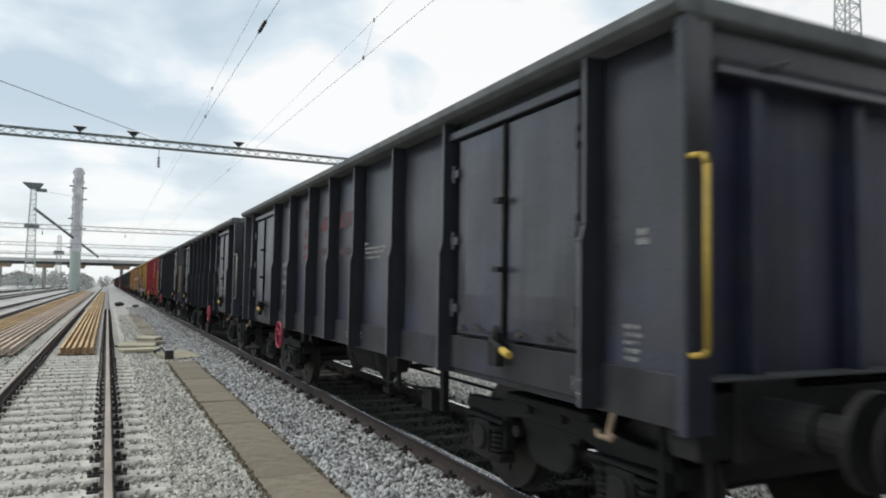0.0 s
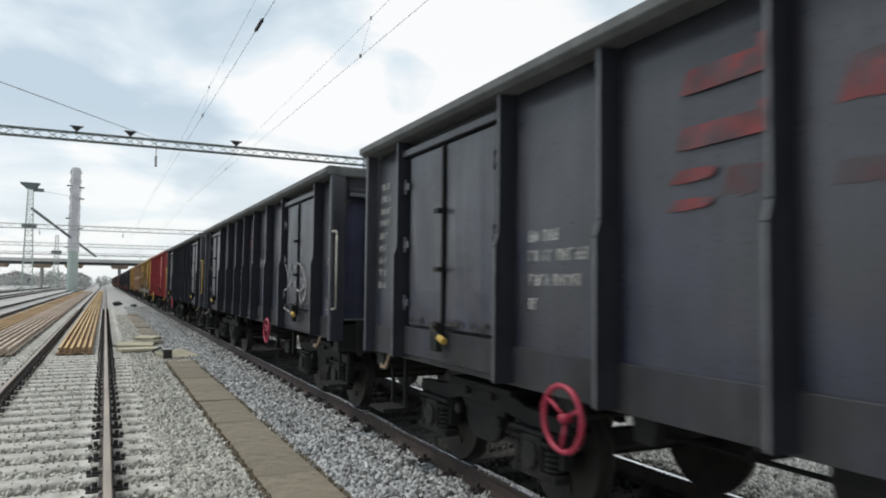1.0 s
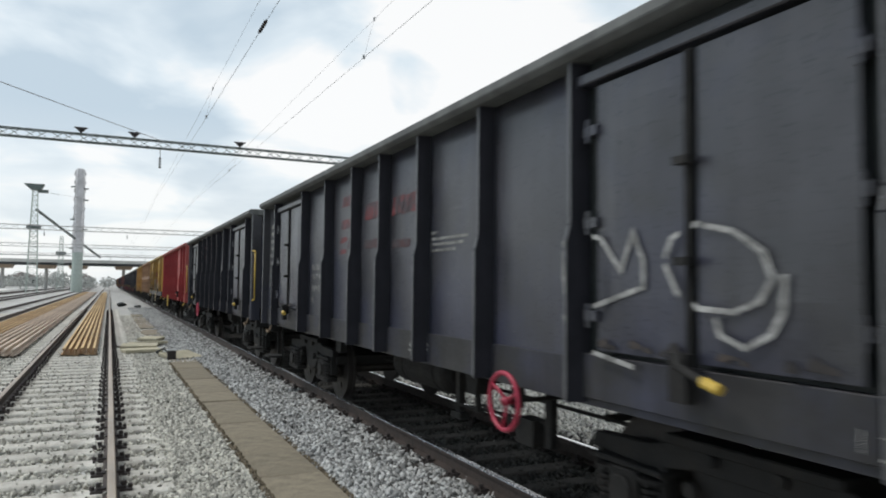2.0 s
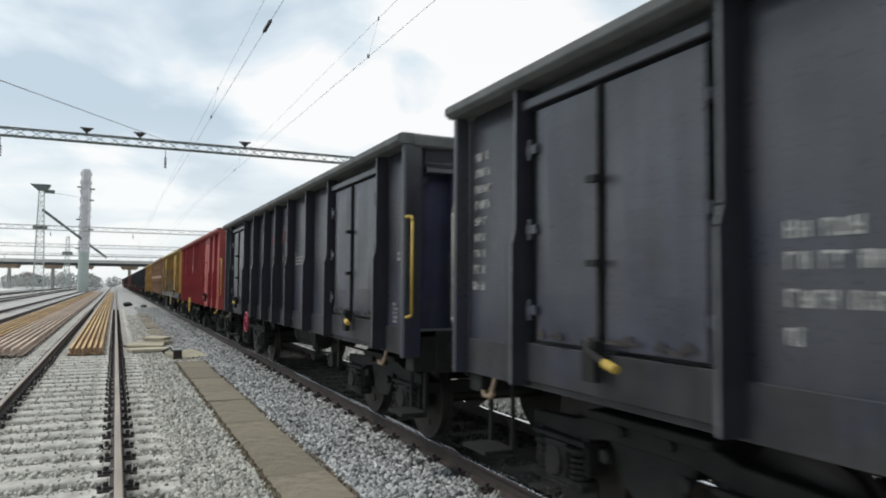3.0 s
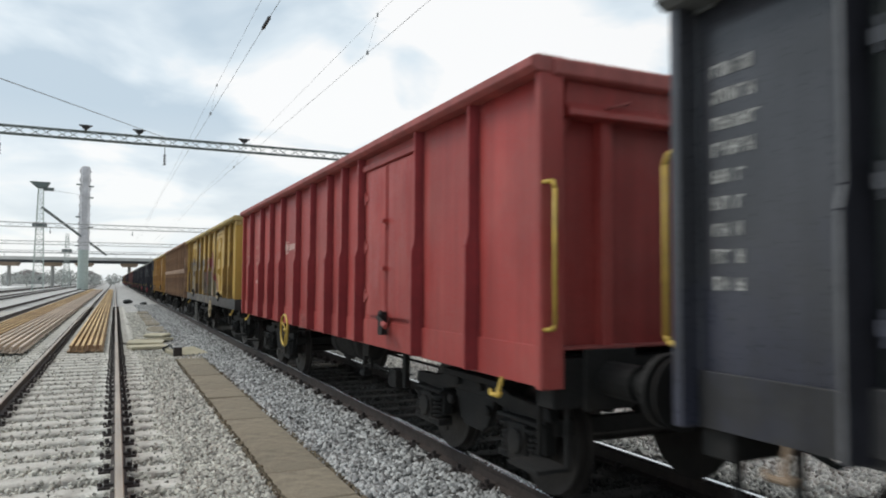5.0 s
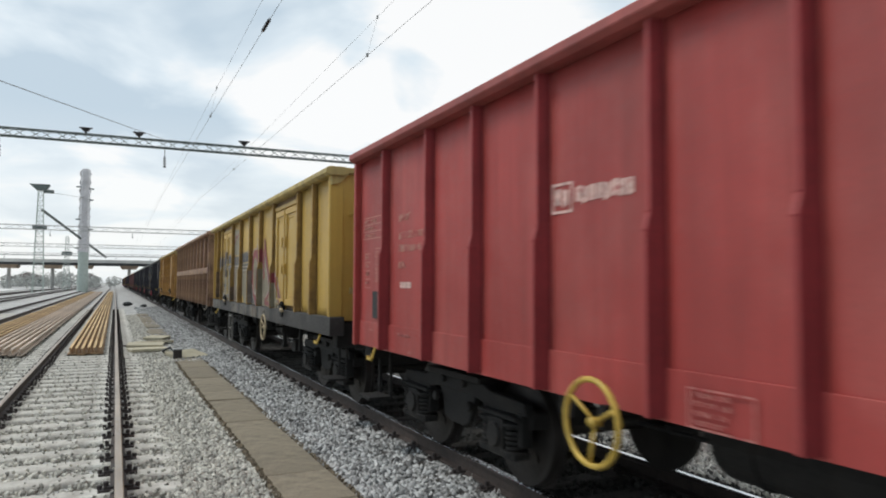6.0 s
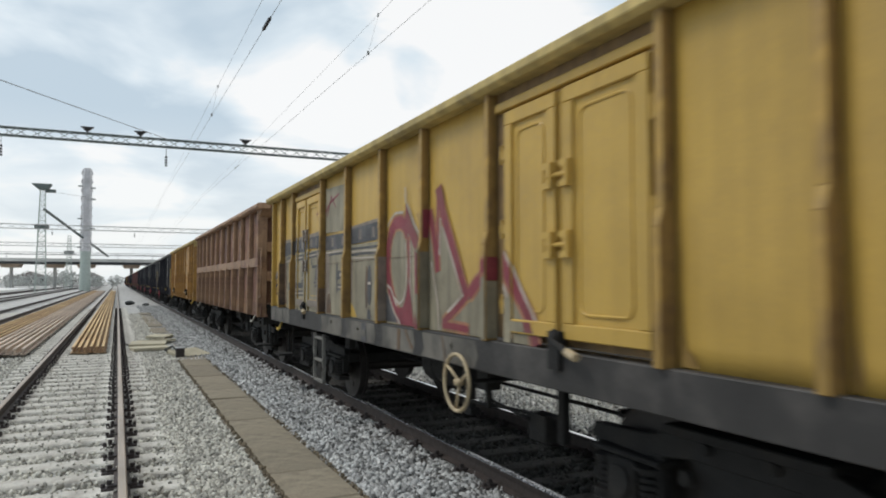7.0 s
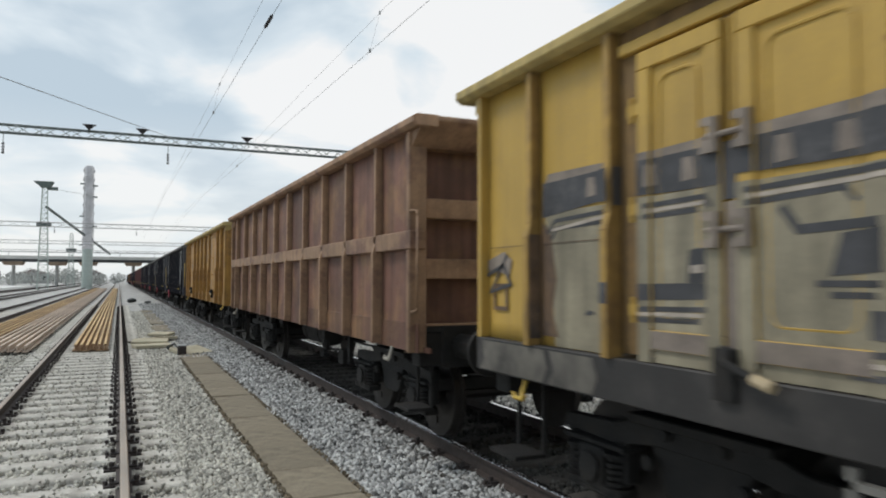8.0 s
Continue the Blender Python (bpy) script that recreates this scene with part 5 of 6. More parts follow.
for k, q in enumerate(blocks):
    decal(yel, "graffiti", [q], M["spray_black"], SYP, "black sprayed letter", lift=0.0036 + 0.0002 * (k % 4))
decal(yel, "graffiti", [[(0.80 + 0.05 * math.cos(a), 1.65 + 0.25 * math.sin(a)) for a in [k * math.pi / 8 for k in range(16)]]], M["spray_brown"], SYP, "brown sprayed letter shadow", lift=0.0028)
decal(yel, "graffiti", [[(0.70 + 0.075 * math.cos(a), 1.67 + 0.23 * math.sin(a)) for a in [k * math.pi / 8 for k in range(16)]]], M["spray_black"], SYP, "black sprayed oval", lift=0.0036)
decal(yel, "graffiti", [[(0.75, 1.68), (0.65, 1.685), (0.655, 1.715), (0.745, 1.71)], [(1.88, 1.78), (1.80, 1.78), (1.80, 1.825), (1.88, 1.825)], [(1.66, 1.78), (1.58, 1.78), (1.58, 1.825), (1.66, 1.825)], [(3.77, 1.745), (3.69, 1.75), (3.69, 1.79), (3.77, 1.785)], [(1.63, 1.36), (1.56, 1.36), (1.56, 1.40), (1.62, 1.40)]], M["spray_pale"], SYP, "pale flecks in the letters", lift=0.0052, small=True)
# dark smears at both ends of the lettering
decal(yel, "graffiti", [[(5.17, 1.34), (5.17, 2.12), (5.07, 2.02), (5.0, 1.72), (5.05, 1.5), (4.98, 1.34)]], M["spray_brown"], SYP, "dark brown smear", lift=0.0030)
decal(yel, "graffiti", [[(0.14, 1.30), (0.14, 1.60), (0.0, 1.55), (-0.15, 1.42), (-0.33, 1.30)]], M["spray_black"], SYP, "dark smear", lift=0.0030)
decal(yel, "graffiti", stroke([(0.13, 1.68), (0.0, 1.64), (-0.16, 1.48), (-0.33, 1.31)], 0.03), M["spray_pale"], SYP, "pale sprayed line", lift=0.0042)
decal(yel, "graffiti", [[(2.70, 1.30), (2.70, 2.15), (2.60, 2.15), (2.60, 1.30)]], M["spray_lilac"], SST, "lilac-grey overspray")
decal(yel, "graffiti", [[(4.5, 2.16), (4.5, 2.35), (2.6, 2.35), (2.6, 2.16)], [(4.5, 1.58), (4.5, 1.70), (4.3, 1.70), (4.3, 1.58)]], M["spray_black"], SST, "black sprayed band")


flank(5.24, 1.32, 2.02, "spray_brown", "dark brown smear")
flank(4.39, 2.14, 2.36, "spray_black", "black sprayed band")
flank(2.64, 1.30, 1.62, "spray_brown", "brown smear")
flank(0.21, 1.30, 1.98, "spray_lilac", "lilac-grey overspray")
# sprayed locking bar between the door leaves
bm = nb()
box(bm, -1.444, -1.441, 3.485, 3.545, 1.30, 2.08)
part("graffiti", bm, M["spray_lilac"], yel, "lilac-grey overspray")
bm = nb()
box(bm, -1.445, -1.442, 3.475, 3.555, 2.09, 2.36)
part("graffiti", bm, M["spray_black"], yel, "black sprayed band")
for y0, y1 in ((5.92, 5.05), (4.98, 4.52), (2.52, 1.58), (1.34, 0.33), (0.10, -0.78), (-1.0, -2.05)):
    decal(yel, "graffiti", [[(y0 + 0.04, 1.04), (y0 - 0.03, 1.12), (y0 + 0.02, 1.255), (y1 + 0.02, 1.255), (y1 - 0.03, 1.14), (y1 + 0.03, 1.04)]], M["sill_dust"], [(-6.0, 6.0, 1.473, 0.0)], "grey sprayed patch over the sill")
decal(yel, "graffiti", [[(0.80, 1.04), (0.78, 1.25), (0.62, 1.25), (0.60, 1.04)]], M["spray_black"], [(-6.0, 6.0, 1.474, 0.0)], "dark smear over the sill", lift=0.001)
decal(yel, "graffiti", [[(0.76, 1.10), (0.75, 1.17), (0.65, 1.17), (0.64, 1.10)]], M["sill_dust"], [(-6.0, 6.0, 1.474, 0.0)], "grey overspray", lift=0.003)
decal(yel, "graffiti", stroke([(5.84, 1.50), (5.66, 1.50), (5.66, 1.67), (5.84, 1.67), (5.84, 1.50)], 0.03), M["spray_brown"], SYP, "brown rusty square", lift=0.003)
decal(yel, "graffiti", [[(5.98, 1.78), (5.95, 1.86), (5.70, 1.92), (5.58, 1.86), (5.62, 1.74), (5.8, 1.78)]], M["spray_lilac"], SYP, "lilac smudge", lift=0.002)
decal(yel, "graffiti", stroke([(-0.40, 1.25), (-0.39, 1.04)], 0.08) + stroke([(-0.57, 1.25), (-0.75, 1.08)], 0.045) + stroke([(-1.42, 1.25), (-1.49, 1.05)], 0.03), M["spray_brown"], [(-6.0, 6.0, 1.475, 0.0)], "brown-red drips over the sill", lift=0.002)
decal(yel, "graffiti", stroke([(2.75, 2.6), (2.35, 2.78), (1.95, 2.86)], 0.03) + stroke([(2.5, 2.62), (2.3, 2.86), (2.1, 2.7)], 0.025), M["spray_red"], SY, "thin red tag", lift=0.004)
decal(yel, "graffiti", stroke([(5.95, 1.75), (5.7, 1.82), (5.6, 1.68), (5.9, 1.62), (5.65, 1.9)], 0.03), M["spray_black"], SY, "small dark tag", lift=0.004)
bm = nb()
for z in (0.34, 0.62, 0.92):
    box(bm, -1.47, -1.42, 2.45, 2.95, z, z + 0.03)
for y in (2.45, 2.92):
    box(bm, -1.47, -1.43, y, y + 0.03, 0.34, 1.0)
part("ladder", bm, M["step_grey"], yel, "grey steel hanging step")

# brown ribbed wagon
L = LEN["brown"]
m3, yb = place(69.80, L)
brown = gondola("faded brown open freight wagon with ribs and belt rail", L, BRO_BAYS, BROWN, m3)
train.append((brown, yb))

# the rest of the train, towards the distance and behind the camera
L = LEN["yellow"]
m4, yo = place(83.05, L)
orange = gondola("weathered orange-yellow open freight wagon", L, YEL_BAYS, ORANGE, m4)
train.append((orange, yo))
L = LEN["dark"]
m5, ym = place(83.05 + 13.5 * 6, L)
maroon = gondola("dull maroon open freight wagon", L, DARK_BAYS, MAROON, m5)
train.append((maroon, ym))
for front in (-11.05,):
    m, y = place(front, L)
    train.append((copy_thing(dark, m), y))
for k in range(1, 21):
    if k == 6:
        continue
    src = maroon if k in (7, 8, 12) else (orange if k == 15 else dark)
    m, y = place(83.05 + 13.55 * k, L)
    train.append((copy_thing(src, m), y))

# loop of white chalk on the door of the second dark wagon
scribble = ([(-3.45, 1.68), (-3.40, 1.96), (-3.52, 2.04), (-3.70, 2.0), (-3.88, 1.81), (-3.98, 2.02), (-4.06, 1.86), (-4.06, 1.72), (-3.65, 1.61), (-3.44, 1.54), (-3.50, 1.42), (-3.62, 1.34), (-3.98, 1.29)],
            [(-4.22, 1.87), (-4.27, 1.97), (-4.44, 2.03), (-4.66, 1.98), (-4.82, 1.88), (-4.87, 1.76), (-4.80, 1.66), (-4.66, 1.61), (-4.45, 1.62), (-4.30, 1.70), (-4.22, 1.84)],
            [(-4.93, 1.78), (-4.92, 1.62), (-4.86, 1.52), (-4.72, 1.45), (-4.58, 1.50), (-4.55, 1.58)])
for q in scribble:
    decal(second, "graffiti", stroke(q, 0.028), M["chalk"], SD, "looping pale chalk scribble", lift=0.004)

# ================= ground =================
def sheet(name, xs, ys, zf, mat, label, category):
    me = bpy.data.meshes.new(name)
    nx, ny = len(xs), len(ys)
    v = [(x, y, zf(x, y)) for y in ys for x in xs]
    f = [(j * nx + i, j * nx + i + 1, (j + 1) * nx + i + 1, (j + 1) * nx + i) for j in range(ny - 1) for i in range(nx - 1)]
    me.from_pydata(v, [], f)
    me.materials.append(mat)
    for p in me.polygons:
        p.use_smooth = True
    return tagged(new(name, me), label, category, "", "structure")


def ground_z(x, y):
    z = -0.06
    if -4.0 < x < 9.0 and -3 < y < 45:
        z += 0.022 * noise.noise(Vector((x * 0.9, y * 0.9, 0.3)))
    return z


gx = [-3000, -600, -200, -80, -40, -20, -10] + [-4 + 0.25 * k for k in range(53)] + [12, 20, 40, 100, 300, 1000, 3000]
gyv = [-3000, -600, -150, -50, -20, -8] + [-3 + 0.4 * k for k in range(120)] + [50, 60, 80, 120, 200, 400, 900, 2000, 4500]
sheet("ground", gx, gyv, ground_z, M["ground"], "pale gravel ground of a railway yard", "ground")


def stones(name, count, x0, x1, y0, y1, zmid, size, mat, label, keep=None):
    """Loose crushed stone: small irregular eight-sided lumps."""
    rng = np.random.default_rng(count)
    base = np.array([(1, 0, 0), (-1, 0, 0), (0, 1, 0), (0, -1, 0), (0, 0, 1), (0, 0, -1)], float)
    tri = np.array([(0, 2, 4), (2, 1, 4), (1, 3, 4), (3, 0, 4), (2, 0, 5), (1, 2, 5), (3, 1, 5), (0, 3, 5)])
    px_ = rng.uniform(x0, x1, count)
    t = rng.uniform(0, 1, count)
    py_ = y0 * (y1 / y0) ** t if y0 > 0 else y0 + (y1 - y0) * t
    if keep is not None:
        k = keep(px_, py_)
        px_, py_ = px_[k], py_[k]
    n = len(px_)
    s = rng.uniform(0.6, 1.35, n)[:, None, None] * size
    v = base[None] * rng.uniform(0.6, 1.2, (n, 6, 1)) + rng.uniform(-0.25, 0.25, (n, 6, 3))
    v *= s
    a, b = rng.uniform(0, 6.28, n), rng.uniform(0, 6.28, n)
    ca, sa, cb, sb = np.cos(a), np.sin(a), np.cos(b), np.sin(b)
    rz = np.zeros((n, 3, 3))
    rz[:, 0, 0], rz[:, 0, 1], rz[:, 1, 0], rz[:, 1, 1], rz[:, 2, 2] = ca, -sa, sa, ca, 1
    rx = np.zeros((n, 3, 3))
    rx[:, 0, 0], rx[:, 1, 1], rx[:, 1, 2], rx[:, 2, 1], rx[:, 2, 2] = 1, cb, -sb, sb, cb
    v = np.einsum("nij,nkj->nki", rz @ rx, v)
    v[:, :, 0] += px_[:, None]
    v[:, :, 1] += py_[:, None]
    v[:, :, 2] += (zmid + rng.uniform(-0.022, 0.026, n))[:, None]
    f = (tri[None] + 6 * np.arange(n)[:, None, None]).reshape(-1, 3)
    me = bpy.data.meshes.new(name)
    me.vertices.add(6 * n)
    me.vertices.foreach_set("co", v.reshape(-1))
    me.loops.add(24 * n)
    me.loops.foreach_set("vertex_index", f.reshape(-1).astype(np.int32))
    me.polygons.add(8 * n)
    me.polygons.foreach_set("loop_start", (np.arange(8 * n) * 3).astype(np.int32))
    me.update(calc_edges=True)
    me.validate()
    me.materials.append(mat)
    return tagged(new(name, me), label, "gravel", "", "stuff")


def in_slab(x, y):
    return (x > 1.36) & (x < 2.02) & (y < 18.2)


stones("ballast", 44000, 0.55, 1.62, 3.2, 46, -0.035, 0.034, M["ballast"], "pale grey crushed stone ballast", lambda x, y: ~in_slab(x, y))
stones("ballast", 80000, 1.36, 3.30, 3.2, 60, -0.03, 0.036, M["ballast_blue"], "grey crushed stone ballast beside the track", lambda x, y: ~in_slab(x, y))
stones("ballast", 60000, -4.2, 0.58, 4.0, 50, -0.052, 0.032, M["ballast"], "pale crushed stone between concrete sleepers")
stones("ballast", 36000, 3.2, 5.6, 2.0, 45, -0.04, 0.036, M["ballast_dark"], "crushed stone between the rails, darkened for dirt and train shade")
stones("ballast", 40000, 5.35, 8.6, 2.5, 40, -0.03, 0.040, M["ballast_lit"], "pale crushed stone beyond the train, light put into its colour")

stones("ballast", 2000, -2.0, 0.6, 4.0, 22, 0.012, 0.020, M["ballast"], "loose stones lying on the sleepers")
stones("soil", 5000, 1.335, 1.385, 3.5, 18.2, -0.012, 0.018, M["soil"], "crumbs of brown soil along the slab edge")
stones("soil", 2500, 2.005, 2.05, 3.5, 18.2, -0.015, 0.018, M["soil"], "crumbs of brown soil along the slab edge")

# ================= tracks =================
RAIL_PROF = [(-0.07, 0.0), (-0.07, 0.012), (-0.012, 0.03), (-0.009, 0.12), (-0.036, 0.135), (-0.036, 0.160), (-0.026, 0.170), (0.026, 0.170),
             (0.036, 0.160), (0.036, 0.135), (0.009, 0.12), (0.012, 0.03), (0.07, 0.012), (0.07, 0.0)]


def rail_mesh(y0, y1, head):
    bm = nb()
    prism(bm, RAIL_PROF, 1, y0, y1)
    me = finish(bm, "rail", [M["rail_side"], head])
    for p in me.polygons:
        if p.center.z > 0.158 and abs(p.normal.z) > 0.3:
            p.material_index = 1
    return me


def sleeper_mesh(mat):
    bm = nb()
    prism(bm, [(-0.145, -0.16), (-0.145, -0.03), (-0.115, 0.0), (0.115, 0.0), (0.145, -0.03), (0.145, -0.16)], 0, -1.3, 1.3)
    return finish(bm, "sleeper", mat, 0.012)


def fastening_mesh():
    """Clip, bolt and nut on one side of a rail foot; outward is +x."""
    bm = nb()
    box(bm, -0.01, 0.10, -0.06, 0.06, 0.0, 0.022)
    box(bm, -0.03, 0.05, -0.045, 0.045, 0.02, 0.045)
    cyl(bm, (0.03, 0, 0.04), (0.03, 0, 0.085), 0.024, 6)
    cyl(bm, (0.085, 0, 0.02), (0.085, 0, 0.055), 0.022, 6)
    return finish(bm, "fastening", M["fastening"])


FAST = fastening_mesh()


def track(name, axis, y0, y1, head, sleeper_mat, n_sleepers, first, label, n_fast=0, drop=0.0):
    t = thing(name, pose(axis, 0, -drop), label, "railway track", "", "structure")
    rm = rail_mesh(y0, y1, head)
    for s in (-1, 1):
        part("rail", rm, None, t, "worn steel rail", at=pose(s * 0.7535, 0, 0.01))
    sm = sleeper_mesh(sleeper_mat)
    for k in range(n_sleepers):
        y = first + 0.6 * k
        sl_ = part("sleeper", sm, None, t, at=pose(random.uniform(-0.01, 0.01), y + random.uniform(-0.012, 0.012), 0.0, 0, 0, random.uniform(-0.4, 0.4)))
        if k < n_fast:
            for s in (-1, 1):
                for o in (-1, 1):
                    part("fastening", FAST, None, sl_, at=pose(s * 0.7535 + o * 0.075, 0, 0.0, 0, 0, 0 if o > 0 else 180))
    return t


track("track_1", -0.68, -60.0, 420, M["rail_top"], M["concrete"], 104, -6.0, "ballasted track on pale concrete sleepers", 100)
track("track_2", AXIS, -60, 420, M["rail_shine"], M["sleeper_dark"], 86, -8.0, "track under the train, dirt and shade put into its colour", 46)
track("track_3", -5.45, 5.0, 420, M["rail_side"], M["concrete"], 60, 14.0, "disused track on pale sleepers", 0)
track("track_4", -10.2, 15.0, 420, M["rail_side"], M["concrete"], 30, 26.0, "further yard track", 0)
track("track_5", -14.9, 15.0, 420, M["rail_side"], M["concrete"], 20, 40.0, "further yard track", 0)

# ================= stacked rails =================
def rail_stack(x0, x1, y0, y1, n, z, label, dull=0):
    t = thing("rail_stack", pose(x0, y0, z), label, "rail stack", "stacks of spare rails")
    bm = nb()
    prism(bm, RAIL_PROF, 1, 0, y1 - y0)
    me = finish(bm, "spare_rail", [M["rail_new"], M["rail_new_head"]])
    for p_ in me.polygons:
        if p_.center.z > 0.158 and abs(p_.normal.z) > 0.3:
            p_.material_index = 1
    me2 = me.copy()
    me2.materials[0] = me2.materials[1] = M["rail_dull_head"]
    for k in range(n):
        part("spare_rail", me2 if k >= n - dull else me, None, t, at=pose((k + 0.5) * (x1 - x0) / n, random.uniform(-0.15, 0.15), 0.0))
    bm = nb()
    box(bm, -0.02, x1 - x0 + 0.02, 0.25, 0.37, -z, -0.004)
    box(bm, -0.02, x1 - x0 + 0.02, 6.25, 6.37, -z, -0.004)
    part("timber_bearer", bm, M["rail_side"], t)
    return t


rail_stack(-1.08, -0.24, 20.6, 150, 6, 0.03, "tan rusted spare rails laid side by side between the rails")
rail_stack(-4.15, -2.05, 20.9, 150, 11, 0.03, "tan and dull rusted spare rails lying beside the track", 6)

# ================= slab path =================
def slab(x0, x1, y0, y1, z0, z1, mat, m, label="tan weathered concrete cover slab"):
    bm = nb()
    box(bm, x0, x1, y0, y1, z0, z1)
    me = finish(bm, "concrete_slab", mat, 0.012)
    ob = new("concrete_slab", me)
    ob.matrix_basis = m
    return tagged(ob, label, "concrete slab", "cover slabs of the cable trough")


y = -3.7
while y < 18.0:
    ln = 0.98
    slab(-0.31, 0.31, 0.006, ln - 0.006, -0.10, 0.0, M["slab"], pose(1.695 + random.uniform(-0.008, 0.008), y, 0.005 + random.uniform(-0.006, 0.006), random.uniform(-0.3, 0.3), random.uniform(-0.5, 0.5), random.uniform(-0.5, 0.5)))
    y += ln
bm = nb()
for x in (-0.335, 0.315):
    box(bm, x, x + 0.02, -3.9, 18.1, -0.2, -0.02)
tagged(part("cable_trough", bm, M["slab"], None, at=pose(1.695, 0, 0)), "sunken concrete cable trough under its slabs", "cable trough", "", "structure")
LIFTED = [(0.86, 21.2, 0.03, 12, 0.0), (0.83, 21.9, 0.10, -8, 4), (1.12, 23.4, 0.06, 20, -4), (1.3, 25.3, 0.05, 70, 3), (1.72, 19.4, 0.02, 40, 14)]
for x, y, z, rz, tilt in LIFTED:
    slab(-0.48, 0.48, -0.3, 0.3, 0.0, 0.085, M["slab_pale"], pose(x, y, z - 0.02, tilt, 0, rz), "pale lifted concrete cover slab lying askew")
y = 26.2
while y < 46:
    slab(-0.28, 0.28, 0.01, 0.97, -0.06, 0.02, M["slab"], pose(1.5 + random.uniform(-0.05, 0.05), y, random.uniform(-0.01, 0.02), 0, random.uniform(-1, 1), random.uniform(-3, 3)))
    y += 0.98 if random.random() < 0.8 else 1.9


def drain_box():
    t = thing("cable_pit_box", pose(1.46, 18.95, 0), "small dark steel box standing on the gravel", "junction box")
    bm = nb()
    box(bm, -0.10, 0.10, -0.1, 0.1, -0.06, 0.22)
    part("body", bm, M["fastening"], t, bevel=0.01)
    bm = nb()
    box(bm, -0.12, 0.12, -0.12, 0.12, 0.22, 0.25)
    part("lid", bm, M["galv"], t, bevel=0.006)
    bm = nb()
    tube(bm, [(-0.02, 0.1, 0.1), (-0.15, 0.4, 0.25), (-0.3, 0.9, 0.12), (-0.2, 1.6, 0.0)], 0.025, 8)
    part("cable", bm, M["rubber"], t)


drain_box()


def lump(x, y, r, seed):
    bm = nb()
    bmesh.ops.create_icosphere(bm, subdivisions=2, radius=r)
    for v in bm.verts:
        v.co *= 0.8 + 0.5 * noise.noise(v.co * 4 / r * 0.2 + Vector((seed, 0, 0)))
        v.co.z *= 0.55
    ob = part("sack", bm, M["rubber"], None, at=pose(x, y, r * 0.35), smooth=True)
    tagged(ob, "small black bundle lying on the ballast", "bundle", "bundles on the ballast")


lump(0.95, 64.0, 0.42, 3.0)
lump(2.05, 60.5, 0.28, 8.0)
bm = nb()
cyl(bm, (-0.35, 0, 0), (0.4, 0.15, 0.04), 0.025, 8)
tagged(part("rod", bm, M["fastening"], None, at=pose(0.45, 23.2, -0.01)), "dark steel rod lying on the gravel", "rod")


# ================= overhead line =================
def lattice(bm, a, b, w, h, n, r, up=Vector((0, 0, 1))):
    """Four chords and zigzag bracing from a to b."""
    a, b = Vector(a), Vector(b)
    d = (b - a).normalized()
    u = d.cross(up).normalized()
    v = u.cross(d).normalized()
    cs = [(sx * w / 2 * u + sz * h / 2 * v) for sx, sz in ((-1, -1), (1, -1), (1, 1), (-1, 1))]
    for c in cs:
        cyl(bm, a + c, b + c, r, 6)
    for k in range(n):
        p, q = a + (b - a) * (k / n), a + (b - a) * ((k + 1) / n)
        for i in range(4):
            c0, c1 = cs[i], cs[(i + 1) % 4]
            if k % 2:
                c0, c1 = c1, c0
            cyl(bm, p + c0, q + c1, r * 0.6, 4)


def tapered_mast(bm, x, y, z0, z1, w0, w1, n, r):
    rings = []
    for k in range(n + 1):
        f = k / n
        w = w0 + (w1 - w0) * f
        rings.append([Vector((x + sx * w / 2, y + sy * w / 2, z0 + (z1 - z0) * f)) for sx, sy in ((-1, -1), (1, -1), (1, 1), (-1, 1))])
    for a, b in zip(rings, rings[1:]):
        for i in range(4):
            cyl(bm, a[i], b[i], r, 4)
            cyl(bm, a[i], b[(i + 1) % 4], r * 0.6, 4)
            cyl(bm, b[i], b[(i + 1) % 4], r * 0.6, 4)


def gantry(y, x0, x1, z, h, label, n, r, tops=(), hangs=()):
    g = thing("overhead_gantry", pose(0, y, 0), label, "overhead gantry", "overhead line gantries")
    bm = nb()
    lattice(bm, (x0, 0, z), (x1, 0, z), h, h, n, r)
    # far beams get the paler steel in place of distance haze
    part("beam", bm, M["gantry"] if y < 50 else M["galv"], g, "grey-green lattice beam" if y < 50 else "grey lattice beam")
    for x in (x0, x1):
        bm = nb()
        tapered_mast(bm, x, 0, -0.06, z + h / 2, 0.7, 0.45, 14, 0.035)
        box(bm, x - 0.5, x + 0.5, -0.5, 0.5, -0.1, 0.12)
        part("post", bm, M["gantry"], g)
    for x in tops:
        bm = nb()
        cyl(bm, (x, 0, z + h / 2), (x, 0, z + h / 2 + 0.12), 0.05, 10)
        cyl(bm, (x, 0, z + h / 2 + 0.12), (x, 0, z + h / 2 + 0.26), 0.10, 12, 0.22)
        box(bm, x - 0.26, x + 0.26, -0.05, 0.05, z + h / 2 + 0.25, z + h / 2 + 0.30)
        part("insulator_saddle", bm, M["insulator"], g)
    for x, ln in hangs:
        bm = nb()
        cyl(bm, (x, 0, z - h / 2 - ln * 0.45), (x, 0, z - h / 2 + 0.02), 0.014, 6)
        for k in range(4):
            zz = z - h / 2 - ln * 0.45 - k * ln * 0.14
            cyl(bm, (x, 0, zz - ln * 0.1), (x, 0, zz), 0.07, 10, 0.035)
        part("hanging_insulator", bm, M["insulator"], g)
    return g


